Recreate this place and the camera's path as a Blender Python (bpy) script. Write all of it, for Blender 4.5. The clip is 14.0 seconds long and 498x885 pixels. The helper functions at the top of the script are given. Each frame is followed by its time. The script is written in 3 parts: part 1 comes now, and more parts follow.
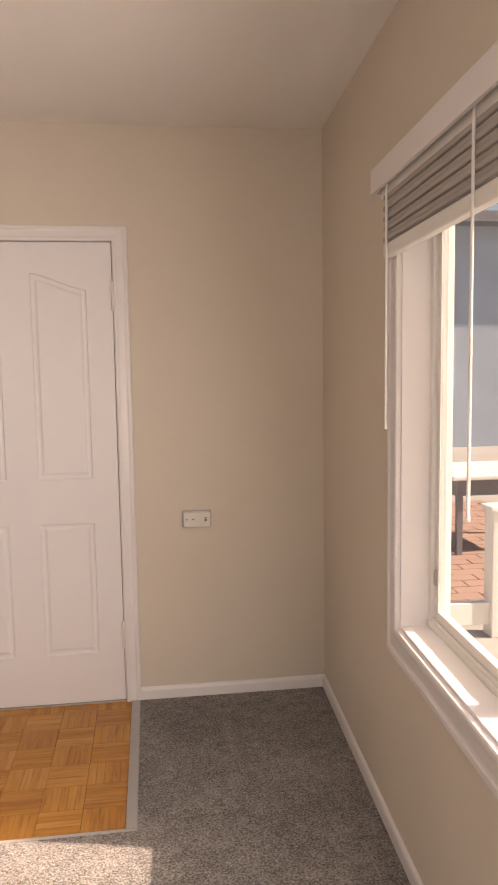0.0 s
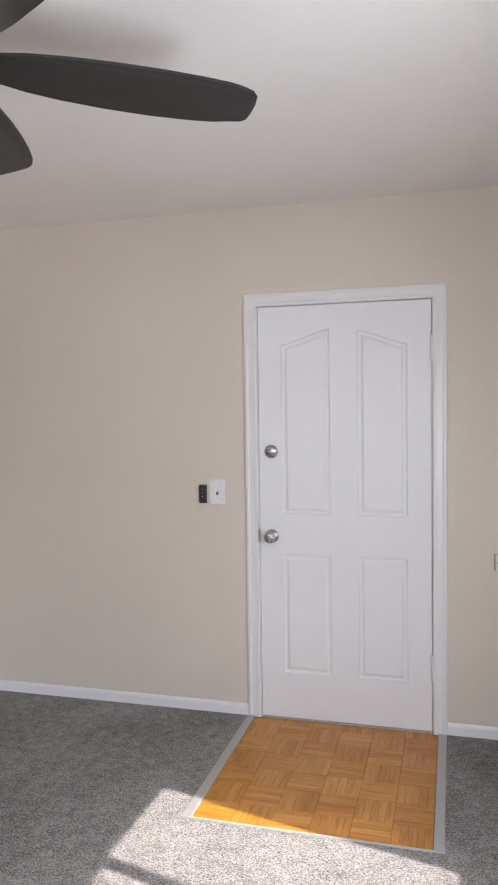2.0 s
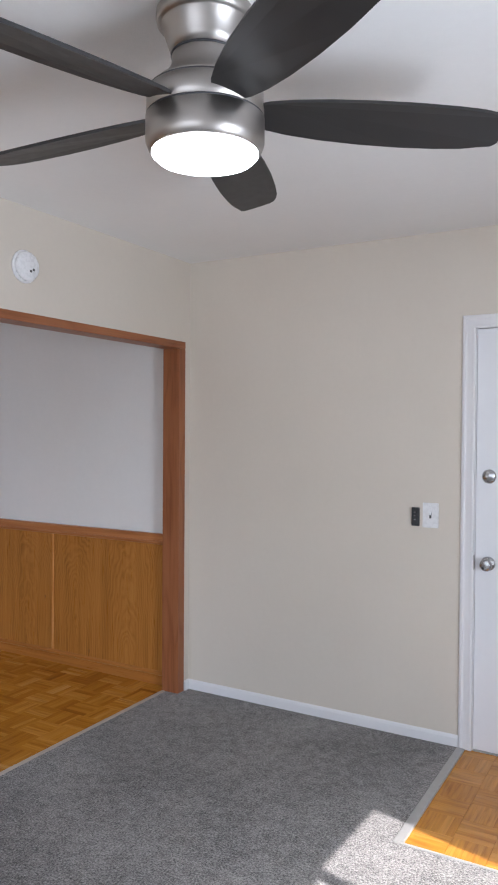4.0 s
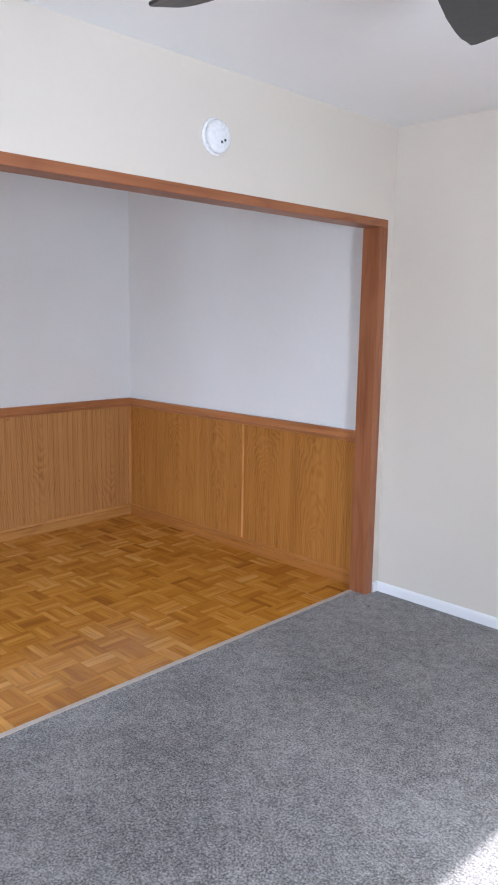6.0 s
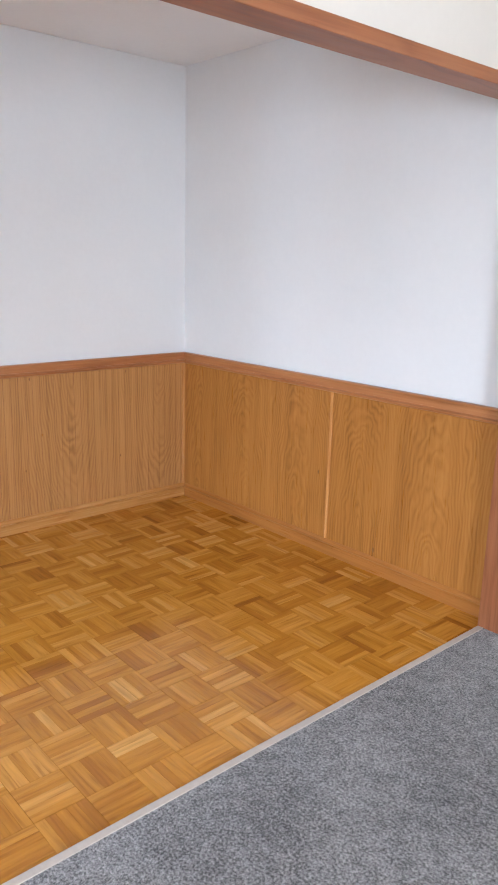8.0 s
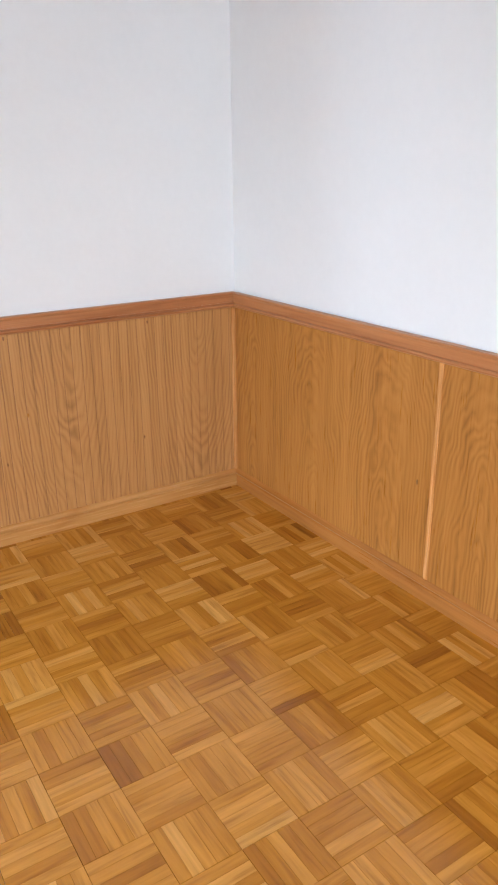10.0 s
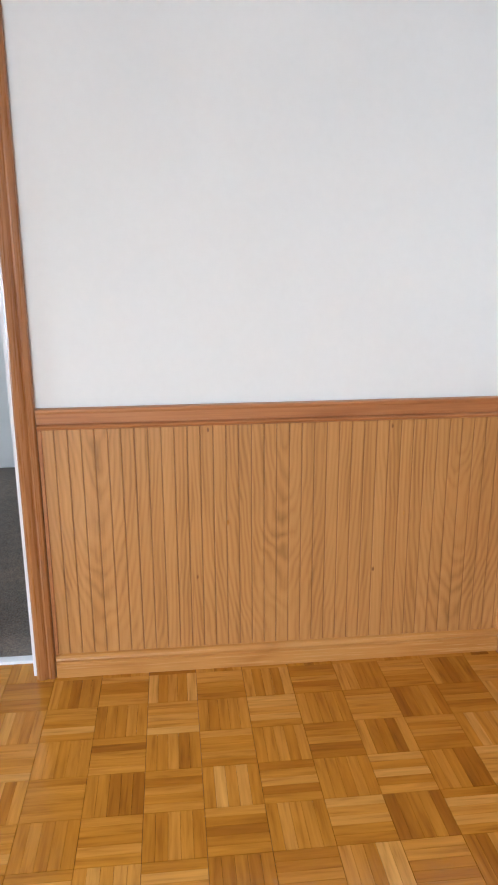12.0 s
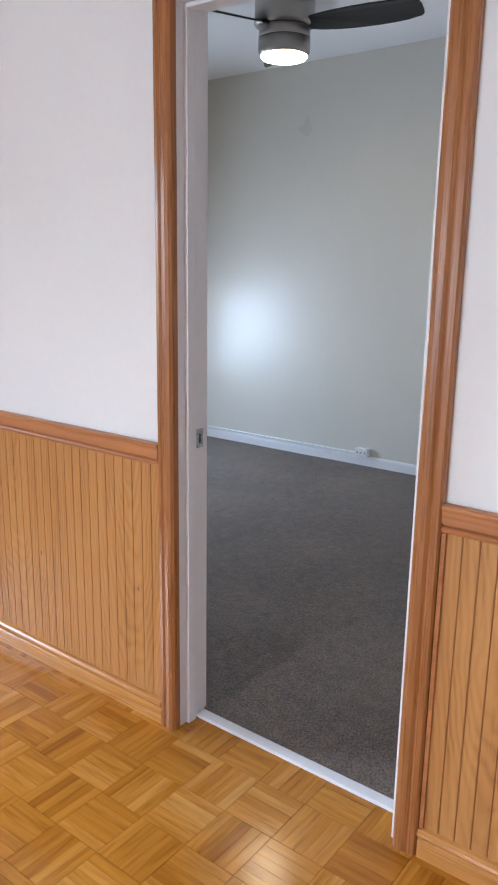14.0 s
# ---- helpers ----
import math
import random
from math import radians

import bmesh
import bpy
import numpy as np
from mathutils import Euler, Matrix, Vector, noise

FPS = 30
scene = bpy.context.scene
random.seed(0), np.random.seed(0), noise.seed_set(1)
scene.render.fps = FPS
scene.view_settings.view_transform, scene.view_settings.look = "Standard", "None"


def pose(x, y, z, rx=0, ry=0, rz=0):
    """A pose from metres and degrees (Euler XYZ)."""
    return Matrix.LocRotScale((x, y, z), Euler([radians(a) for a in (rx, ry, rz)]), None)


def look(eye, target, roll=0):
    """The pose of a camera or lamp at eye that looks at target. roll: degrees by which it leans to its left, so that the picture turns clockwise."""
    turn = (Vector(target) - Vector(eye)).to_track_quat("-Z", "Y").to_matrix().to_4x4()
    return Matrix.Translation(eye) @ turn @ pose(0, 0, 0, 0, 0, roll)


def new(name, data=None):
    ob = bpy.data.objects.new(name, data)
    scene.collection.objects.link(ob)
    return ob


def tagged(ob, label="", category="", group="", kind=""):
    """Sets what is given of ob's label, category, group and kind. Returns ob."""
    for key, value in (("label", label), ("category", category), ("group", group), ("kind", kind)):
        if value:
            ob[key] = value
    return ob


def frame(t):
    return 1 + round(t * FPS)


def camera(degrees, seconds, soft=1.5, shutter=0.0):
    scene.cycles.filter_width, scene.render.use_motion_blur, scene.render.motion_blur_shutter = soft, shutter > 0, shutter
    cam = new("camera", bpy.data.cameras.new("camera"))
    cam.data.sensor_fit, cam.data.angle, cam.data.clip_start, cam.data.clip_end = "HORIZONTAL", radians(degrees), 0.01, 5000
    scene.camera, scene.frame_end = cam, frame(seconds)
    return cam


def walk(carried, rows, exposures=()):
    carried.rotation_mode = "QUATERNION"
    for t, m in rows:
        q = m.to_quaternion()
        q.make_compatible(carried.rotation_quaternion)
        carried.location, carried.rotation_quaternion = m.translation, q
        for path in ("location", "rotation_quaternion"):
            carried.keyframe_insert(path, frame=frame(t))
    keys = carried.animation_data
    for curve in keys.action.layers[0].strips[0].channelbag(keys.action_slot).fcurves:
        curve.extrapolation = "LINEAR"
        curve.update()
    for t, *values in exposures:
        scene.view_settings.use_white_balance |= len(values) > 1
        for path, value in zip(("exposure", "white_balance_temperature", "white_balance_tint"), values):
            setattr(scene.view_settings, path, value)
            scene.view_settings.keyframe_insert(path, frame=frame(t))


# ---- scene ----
cam = camera(37.2, 14.0, 2.0)
PATH = [
    (0, (2.645, -3.276, 1.507), (2.908, -1.304, 1.302), -0.9),
    (0.5, (2.593, -3.354, 1.502), (2.621, -1.364, 1.3), -0.8),
    (1, (2.617, -3.448, 1.508), (2.425, -1.467, 1.314), -0.7),
    (1.5, (2.615, -3.494, 1.48), (2.238, -1.535, 1.342), -0.8),
    (2, (2.594, -3.537, 1.548), (2.063, -1.612, 1.457), -0.8),
    (2.5, (2.554, -3.599, 1.586), (1.892, -1.712, 1.555), -0.7),
    (3, (2.518, -3.621, 1.59), (1.734, -1.781, 1.598), -0.4),
    (3.5, (2.503, -3.628, 1.575), (1.612, -1.838, 1.581), 0.1),
    (4, (2.488, -3.639, 1.556), (1.495, -1.903, 1.519), 0.4),
    (4.2, (2.475, -3.647, 1.547), (1.443, -1.935, 1.488), 0.5),
    (6.3, (2.227, -3.334, 1.56), (0.816, -1.966, 1.187), 1.0),
    (6.5, (2.153, -3.258, 1.552), (0.727, -1.912, 1.162), 1.1),
    (7, (1.901, -3.078, 1.525), (0.449, -1.776, 1.083), 1.1),
    (7.5, (1.62, -2.857, 1.513), (0.158, -1.576, 1.042), 1.1),
    (7.7, (1.516, -2.82, 1.501), (0.066, -1.526, 1.028), 1.5),
    (9.8, (0.578, -1.798, 1.42), (-0.992, -0.756, 0.749), -0.7),
    (10, (0.49, -1.742, 1.424), (-1.091, -0.733, 0.73), -0.7),
    (10.5, (0.337, -1.586, 1.47), (-1.283, -0.663, 0.745), 0.1),
    (11, (0.235, -1.414, 1.461), (-1.494, -0.65, 0.807), 0.2),
    (11.5, (0.073, -1.272, 1.452), (-1.755, -0.736, 0.845), 0.1),
    (12, (-0.067, -1.147, 1.411), (-1.985, -0.947, 0.881), -0.3),
    (12.5, (-0.206, -0.961, 1.389), (-2.136, -1.177, 0.909), -0.1),
    (13, (-0.367, -0.923, 1.397), (-2.251, -1.386, 0.912), 0.4),
    (13.5, (-0.602, -0.93, 1.401), (-2.399, -1.674, 0.932), 0.8),
    (14, (-0.79, -0.953, 1.416), (-2.337, -2.137, 0.965), 0.9),
]
EXPOSURES = [
    (0.0, 0.66, 9200, 28), (0.5, 0.86, 7050, 15), (1.0, 0.90, 6650, 14), (2.5, 0.84, 6400, 15), (4.2, 0.90, 6000, 13),
    (6.3, 1.58, 5700, 12), (7.7, 1.92, 5800, 11), (9.8, 2.16, 5900, 10), (12.0, 2.20, 5950, 7), (13.0, 2.22, 5800, 9), (14.0, 2.10, 5800, 12),
]
walk(cam, [(t, look(eye, target, roll)) for t, eye, target, roll in PATH], EXPOSURES)

# ---- world, sun, window light ----
SUN_WAY = Vector((1.0, -0.243, 0.955)).normalized()
world = bpy.data.worlds.new("sky")
scene.world = world
world.use_nodes = True
wn = world.node_tree
sky = wn.nodes.new("ShaderNodeTexSky")
sky.sky_type, sky.sun_disc = "NISHITA", False
sky.sun_elevation = math.asin(SUN_WAY.z)
sky.sun_rotation = math.atan2(SUN_WAY.x, SUN_WAY.y)
wn.links.new(sky.outputs[0], wn.nodes["Background"].inputs[0])
wn.nodes["Background"].inputs[1].default_value = 0.075


def sun_lamp():
    data = bpy.data.lights.new("sun", "SUN")
    data.energy, data.angle, data.color = 5.0, radians(0.6), (1.0, 0.95, 0.88)
    ob = new("sun", data)
    ob.matrix_world = look(SUN_WAY * 30, (0, 0, 0))


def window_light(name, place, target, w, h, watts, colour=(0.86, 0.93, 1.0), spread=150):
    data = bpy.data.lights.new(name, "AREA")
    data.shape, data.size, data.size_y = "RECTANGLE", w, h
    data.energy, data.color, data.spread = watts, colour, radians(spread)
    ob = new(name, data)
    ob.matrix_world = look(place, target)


sun_lamp()
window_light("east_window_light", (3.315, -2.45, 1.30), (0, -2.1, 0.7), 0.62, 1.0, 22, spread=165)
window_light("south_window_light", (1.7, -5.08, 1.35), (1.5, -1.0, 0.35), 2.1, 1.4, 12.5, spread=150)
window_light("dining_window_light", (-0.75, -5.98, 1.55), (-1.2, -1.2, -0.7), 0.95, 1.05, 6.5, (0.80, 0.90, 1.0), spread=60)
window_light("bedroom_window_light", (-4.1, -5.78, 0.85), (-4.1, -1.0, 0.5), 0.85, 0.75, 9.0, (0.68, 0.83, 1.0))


# ---- materials ----
def srgb(r, g, b):
    return tuple(((c / 255 + 0.055) / 1.055) ** 2.4 if c > 10 else c / 3294.6 for c in (r, g, b)) + (1.0,)


class Mat:
    """A node material with a principled surface."""

    def __init__(self, name, rough=0.5, metal=0.0, spec=0.5):
        self.m = bpy.data.materials.new(name)
        self.m.use_nodes = True
        self.t = self.m.node_tree
        self.b = self.t.nodes["Principled BSDF"]
        self.b.inputs["Roughness"].default_value = rough
        self.b.inputs["Metallic"].default_value = metal
        self.b.inputs["Specular IOR Level"].default_value = spec

    def node(self, kind, **inputs):
        n = self.t.nodes.new("ShaderNode" + kind)
        for k, v in inputs.items():
            sock = n.inputs[int(k[1:])] if k[0] == "i" and k[1:].isdigit() else n.inputs[k]
            if isinstance(v, bpy.types.NodeSocket):
                self.t.links.new(v, sock)
            else:
                sock.default_value = v
        return n

    def math(self, op, a, b=0.0, c=0.0):
        n = self.node("Math", i0=a, i1=b, i2=c)
        n.operation = op
        return n.outputs[0]

    def position(self):
        return self.node("NewGeometry").outputs["Position"]

    def local(self):
        return self.node("TexCoord").outputs["Object"]

    def scaled(self, vec, scale, shift=(0, 0, 0)):
        return self.node("Mapping", Vector=vec, Scale=scale, Location=shift).outputs[0]

    def noise(self, vec, scale, detail=3.0, rough=0.55, distort=0.0):
        return self.node("TexNoise", Vector=vec, Scale=scale, Detail=detail, Roughness=rough, Distortion=distort).outputs["Fac"]

    def ramp(self, fac, stops):
        n = self.node("ValToRGB", Fac=fac)
        el = n.color_ramp.elements
        while len(el) < len(stops):
            el.new(0.5)
        for e, (p, c) in zip(el, stops):
            e.position, e.color = p, c
        return n.outputs[0]

    def mix(self, fac, a, b, how="MIX"):
        n = self.t.nodes.new("ShaderNodeMix")
        n.data_type, n.blend_type = "RGBA", how
        for sock, v in ((n.inputs[0], fac), (n.inputs[6], a), (n.inputs[7], b)):
            if isinstance(v, bpy.types.NodeSocket):
                self.t.links.new(v, sock)
            else:
                sock.default_value = v
        return n.outputs[2]

    def set(self, colour=None, bump=None, strength=0.2, distance=0.002, rough=None):
        if colour is not None:
            if isinstance(colour, bpy.types.NodeSocket):
                self.t.links.new(colour, self.b.inputs["Base Color"])
            else:
                self.b.inputs["Base Color"].default_value = colour
        if bump is not None:
            n = self.node("Bump", Height=bump, Strength=strength, Distance=distance)
            self.t.links.new(n.outputs[0], self.b.inputs["Normal"])
        if rough is not None:
            self.t.links.new(rough, self.b.inputs["Roughness"])
        return self.m


def grey(v):
    return (v, v, v, 1.0)


def paint(name, rgb, rough=0.5, blotch=0.06, bump=0.15, spec=0.4):
    k = Mat(name, rough, spec=spec)
    p = k.position()
    a, b = k.noise(p, 1.3, 4), k.noise(p, 38.0, 3)
    shade = k.math("MULTIPLY_ADD", k.math("ADD", a, k.math("MULTIPLY", b, 0.35)), blotch * 2, 1 - blotch * 1.4)
    col = k.mix(1.0, rgb, k.node("CombineColor", i0=shade, i1=shade, i2=shade).outputs[0], "MULTIPLY")
    fine = k.math("ADD", k.noise(p, 220.0, 2), k.math("MULTIPLY", k.noise(p, 24.0, 2), 1.5))
    rg = k.math("MULTIPLY_ADD", a, 0.14, rough - 0.07)
    return k.set(col, fine, bump, 0.0012, rg)


def wood(name, light, mid, dark, along=2, rings=9.0, across=5.0, rough=0.38, pieces=False, contrast=0.5, streak=170.0):
    """Wood whose grain runs along one axis (0, 1, 2): ring contours, fine pores and a slow shift of tone."""
    k = Mat(name, rough, spec=0.45)
    p = k.local() if pieces else k.position()
    if pieces:
        r = k.math("MULTIPLY", k.node("ObjectInfo").outputs["Random"], 37.0)
        i = k.math("MULTIPLY", k.node("NewGeometry").outputs["Random Per Island"], 23.0)
        off = k.node("CombineXYZ", i0=r, i1=i, i2=k.math("ADD", r, i)).outputs[0]
        v = k.node("VectorMath", i0=p, i1=off)
        p = v.outputs[0]
    s = [across] * 3
    s[along] = across * 0.16
    slow = k.noise(k.scaled(p, s), 1.0, 2, 0.45, 0.25)
    ring = k.math("PINGPONG", k.math("MULTIPLY", slow, rings), 0.5)
    s2 = [streak] * 3
    s2[along] = streak * 0.025
    pores = k.noise(k.scaled(p, s2), 1.0, 3, 0.6)
    s3 = [streak * 0.16] * 3
    s3[along] = streak * 0.006
    band = k.noise(k.scaled(p, s3), 1.0, 3, 0.6)
    line = k.math("MINIMUM", k.math("MULTIPLY", ring, 4.0), 1.0)
    f = k.math("ADD", k.math("MULTIPLY", line, contrast * 0.5), k.math("ADD", k.math("MULTIPLY", pores, 0.3 if pieces else 0.5), k.math("MULTIPLY", band, 0.8 if pieces else 0.6)))
    f = k.math("SUBTRACT", f, 0.18 + contrast * 0.22)
    col = k.ramp(f, [(0.12, dark), (0.42, mid), (0.8, light)])
    if pieces:
        tone = k.math("ADD", k.math("MULTIPLY", k.node("ObjectInfo").outputs["Random"], 0.38), k.math("MULTIPLY", k.node("NewGeometry").outputs["Random Per Island"], 0.62))
        warm = k.ramp(tone, [(0.05, (0.36, 0.25, 0.14, 1)), (0.3, (0.72, 0.62, 0.44, 1)), (0.6, (1.02, 0.98, 0.85, 1)), (0.92, (1.40, 1.58, 2.0, 1))])
        col = k.mix(1.0, col, warm, "MULTIPLY")
    rg = k.math("MULTIPLY_ADD", pores, 0.22, rough - 0.1)
    return k.set(col, k.math("ADD", pores, k.math("MULTIPLY", ring, 0.4)), 0.18, 0.0006, rg)


def veneer(name, side, period, centre, light, mid, dark, lean=-0.13, deep=0.135, ring=0.0085, warp=0.02, rough=0.33):
    """Plain-sawn oak veneer on an upright wall: nested cathedral arches that repeat along the wall, straight grain between."""
    k = Mat(name, rough, spec=0.45)
    p = k.position()
    xyz = k.node("SeparateXYZ", Vector=p).outputs
    stretch = [9.0, 9.0, 9.0]
    stretch[2] = 2.2
    wob = k.math("SUBTRACT", k.noise(k.scaled(p, stretch), 1.0, 3, 0.5), 0.5)
    u = k.math("ADD", k.math("SUBTRACT", xyz[side], centre - period * 20.5), k.math("MULTIPLY", wob, warp * 1.6))
    u = k.math("SUBTRACT", k.math("MODULO", u, period), period / 2)
    d = k.math("MULTIPLY_ADD", xyz[2], lean, deep)
    d = k.math("ADD", d, k.math("MULTIPLY", k.math("SUBTRACT", k.noise(k.scaled(p, (6.0, 6.0, 3.0), (4.0, 7.0, 2.0)), 1.0, 3, 0.5), 0.5), warp * 3.0))
    r = k.math("SQRT", k.math("ADD", k.math("MULTIPLY", u, u), k.math("MULTIPLY", d, d)))
    tooth = k.math("FRACT", k.math("DIVIDE", r, ring))
    edge = k.math("SUBTRACT", 1.0, k.math("MINIMUM", k.math("MULTIPLY", k.math("ABSOLUTE", k.math("SUBTRACT", tooth, 0.45)), 2.3), 1.0))
    patch = k.noise(k.scaled(p, (7.0, 7.0, 2.5), (1.0, 3.0, 5.0)), 1.0, 3, 0.5)
    edge = k.math("MULTIPLY", edge, k.math("MULTIPLY_ADD", patch, 1.5, -0.2))
    pores = k.noise(k.scaled(p, (190.0, 190.0, 5.0)), 1.0, 3, 0.6)
    band = k.noise(k.scaled(p, (26.0, 26.0, 1.0)), 1.0, 3, 0.6)
    f = k.math("ADD", k.math("MULTIPLY", pores, 0.34), k.math("MULTIPLY", band, 0.70))
    f = k.math("SUBTRACT", f, k.math("MULTIPLY", edge, 0.36))
    col = k.ramp(f, [(0.10, dark), (0.40, mid), (0.66, light)])
    rg = k.math("MULTIPLY_ADD", pores, 0.22, rough - 0.1)
    return k.set(col, k.math("SUBTRACT", pores, k.math("MULTIPLY", edge, 0.5)), 0.18, 0.0006, rg)


def parquet(name, even=0.0):
    """Oiled oak fingers: each finger and each block has a tone of its own, with soft long grain."""
    k = Mat(name, 0.22, spec=0.5)
    who = k.node("ObjectInfo").outputs["Random"]
    isl = k.node("NewGeometry").outputs["Random Per Island"]
    key = k.node("CombineXYZ", i0=k.math("MULTIPLY", who, 91.0), i1=k.math("MULTIPLY", isl, 57.0), i2=0.0).outputs[0]
    rnd1 = k.node("TexWhiteNoise", Vector=key)
    p = k.node("VectorMath", i0=k.local(), i1=k.node("VectorMath", i0=key, i1=(3.0, 5.0, 1.0)).outputs[0]).outputs[0]
    soft = k.noise(k.scaled(p, (5.0, 55.0, 5.0)), 1.0, 3, 0.55, 0.3)
    fine = k.noise(k.scaled(p, (9.0, 330.0, 9.0)), 1.0, 3, 0.6)
    tone = k.math("ADD", k.math("MULTIPLY", rnd1.outputs["Value"], 0.66), k.math("MULTIPLY", who, 0.34))
    tone = k.math("MULTIPLY_ADD", tone, 1.0 - even, 0.55 * even)
    col = k.ramp(tone, [(0.06, (0.27, 0.090, 0.008, 1)), (0.26, (0.41, 0.157, 0.013, 1)), (0.52, (0.50, 0.208, 0.022, 1)), (0.74, (0.565, 0.252, 0.037, 1)), (0.95, (0.655, 0.34, 0.082, 1))])
    grain = k.math("ADD", k.math("MULTIPLY", soft, 0.95), k.math("MULTIPLY", fine, 0.18))
    shade = k.ramp(grain, [(0.30, (0.60, 0.52, 0.42, 1)), (0.52, (0.95, 0.93, 0.88, 1)), (0.78, (1.18, 1.20, 1.22, 1))])
    col = k.mix(1.0, col, shade, "MULTIPLY")
    wear = k.noise(k.position(), 3.0, 4, 0.6)
    rg = k.math("ADD", k.math("MULTIPLY_ADD", fine, 0.08, 0.07), k.math("MULTIPLY", wear, 0.12))
    return k.set(col, k.math("ADD", fine, soft), 0.10, 0.0005, rg)


def carpet(name, a, b):
    k = Mat(name, 0.95, spec=0.1)
    p = k.position()
    v = k.node("TexVoronoi", Vector=p, Scale=150.0).outputs["Distance"]
    n, big, mid = k.noise(p, 132.0, 4, 0.76), k.noise(p, 1.7, 3), k.noise(p, 20.0, 3, 0.6)
    f = k.math("ADD", k.math("MULTIPLY", n, 1.1), k.math("MULTIPLY", mid, 0.24))
    f = k.math("ADD", f, k.math("MULTIPLY_ADD", big, 0.25, -0.3))
    col = k.ramp(f, [(0.38, a), (0.74, b)])
    k.b.inputs["Sheen Weight"].default_value = 0.25
    k.b.inputs["Sheen Roughness"].default_value = 0.6
    h = k.math("ADD", n, k.math("MULTIPLY_ADD", v, -0.6, k.math("MULTIPLY", mid, 0.8)))
    return k.set(col, h, 0.9, 0.006)


def plain(name, rgb, rough=0.4, metal=0.0, wear=0.06, scale=60.0, spec=0.5, stretch=(1, 1, 1)):
    k = Mat(name, rough, metal, spec)
    n = k.noise(k.scaled(k.local(), stretch), scale, 3)
    s = k.math("MULTIPLY_ADD", n, wear * 2, 1 - wear)
    col = k.mix(1.0, rgb, k.node("CombineColor", i0=s, i1=s, i2=s).outputs[0], "MULTIPLY")
    return k.set(col, n, 0.06, 0.0005, k.math("MULTIPLY_ADD", n, 0.16, rough - 0.08))


def glow(name, rgb, power):
    k = Mat(name, 0.3)
    k.b.inputs["Base Color"].default_value = (0.9, 0.9, 0.9, 1)
    k.b.inputs["Emission Color"].default_value = rgb
    k.b.inputs["Emission Strength"].default_value = power
    return k.m


def clear_glass():
    k = Mat("window_glass", 0.02)
    k.b.inputs["Transmission Weight"].default_value = 1.0
    k.b.inputs["IOR"].default_value = 1.05
    return k.set((0.96, 0.99, 0.98, 1))


BEIGE = paint("beige_wall_paint", (0.675, 0.613, 0.533, 1), 0.5)
WHITE_WALL = paint("dining_white_paint", (0.80, 0.790, 0.780, 1), 0.6)
BED_WALL = paint("bedroom_paint", (0.67, 0.635, 0.565, 1), 0.31, spec=0.5)
CEIL = paint("ceiling_paint", (0.88, 0.865, 0.85, 1), 0.8, 0.05, 0.5, 0.2)
TRIM = paint("white_trim_paint", (0.80, 0.79, 0.80, 1), 0.3, 0.03, 0.08, 0.5)
DOORW = paint("white_door_paint", (0.80, 0.80, 0.825, 1), 0.36, 0.03, 0.1, 0.5)
VINYL = plain("white_vinyl", (0.82, 0.82, 0.80, 1), 0.35)
OAK_W = veneer("oak_beadboard", 1, 0.592, -0.80, (0.54, 0.272, 0.092, 1), (0.465, 0.218, 0.066, 1), (0.28, 0.124, 0.036, 1), -0.16, 0.16, 0.0135, 0.030)
OAK_N = veneer("oak_plywood", 0, 0.43, -1.30, (0.47, 0.206, 0.046, 1), (0.39, 0.156, 0.030, 1), (0.22, 0.080, 0.015, 1), 0.16, 0.0, 0.015, 0.055, 0.30)
RAIL = wood("red_oak_rail", (0.54, 0.245, 0.098, 1), (0.45, 0.182, 0.066, 1), (0.31, 0.108, 0.035, 1), 1, 5, 5.0, 0.36, contrast=0.3)
RAILX = wood("red_oak_rail_across", (0.54, 0.245, 0.098, 1), (0.45, 0.182, 0.066, 1), (0.31, 0.108, 0.035, 1), 0, 5, 5.0, 0.36, contrast=0.3)
POST = wood("stained_post", (0.38, 0.15, 0.06, 1), (0.30, 0.105, 0.04, 1), (0.19, 0.058, 0.02, 1), 2, 6, 6.0, 0.4, contrast=0.35)
CASEW = wood("oak_door_casing", (0.43, 0.188, 0.066, 1), (0.345, 0.135, 0.042, 1), (0.24, 0.08, 0.022, 1), 2, 8, 6.0, 0.28, contrast=0.3)
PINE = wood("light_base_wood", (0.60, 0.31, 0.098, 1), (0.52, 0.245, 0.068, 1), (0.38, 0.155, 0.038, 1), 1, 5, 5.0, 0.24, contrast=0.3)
STRIPWOOD = wood("orange_batten_wood", (0.70, 0.36, 0.13, 1), (0.60, 0.28, 0.09, 1), (0.46, 0.19, 0.055, 1), 2, 5, 5.0, 0.25, contrast=0.3)
# The same base wood, with the north wall's dimmer light put into darker colours.
PINEX = wood("shaded_base_wood_across", (0.48, 0.215, 0.052, 1), (0.40, 0.155, 0.032, 1), (0.29, 0.10, 0.019, 1), 0, 5, 5.0, 0.3, contrast=0.3)
PARQ = parquet("parquet_wood", 0.12)
PARQ_ENTRY = parquet("entry_parquet_wood", 0.38)
KNOT = plain("dark_knot", (0.22, 0.09, 0.026, 1), 0.45, 0.0, 0.3)
# Oak with the shade of the beadboard grooves put into its colour.
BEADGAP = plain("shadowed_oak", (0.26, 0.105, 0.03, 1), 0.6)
GROUT = plain("dark_joint", (0.20, 0.092, 0.028, 1), 0.7)
CARPET = carpet("grey_carpet", (0.054, 0.049, 0.046, 1), (0.48, 0.447, 0.428, 1))
BCARPET = carpet("bedroom_carpet", (0.064, 0.045, 0.033, 1), (0.31, 0.228, 0.168, 1))
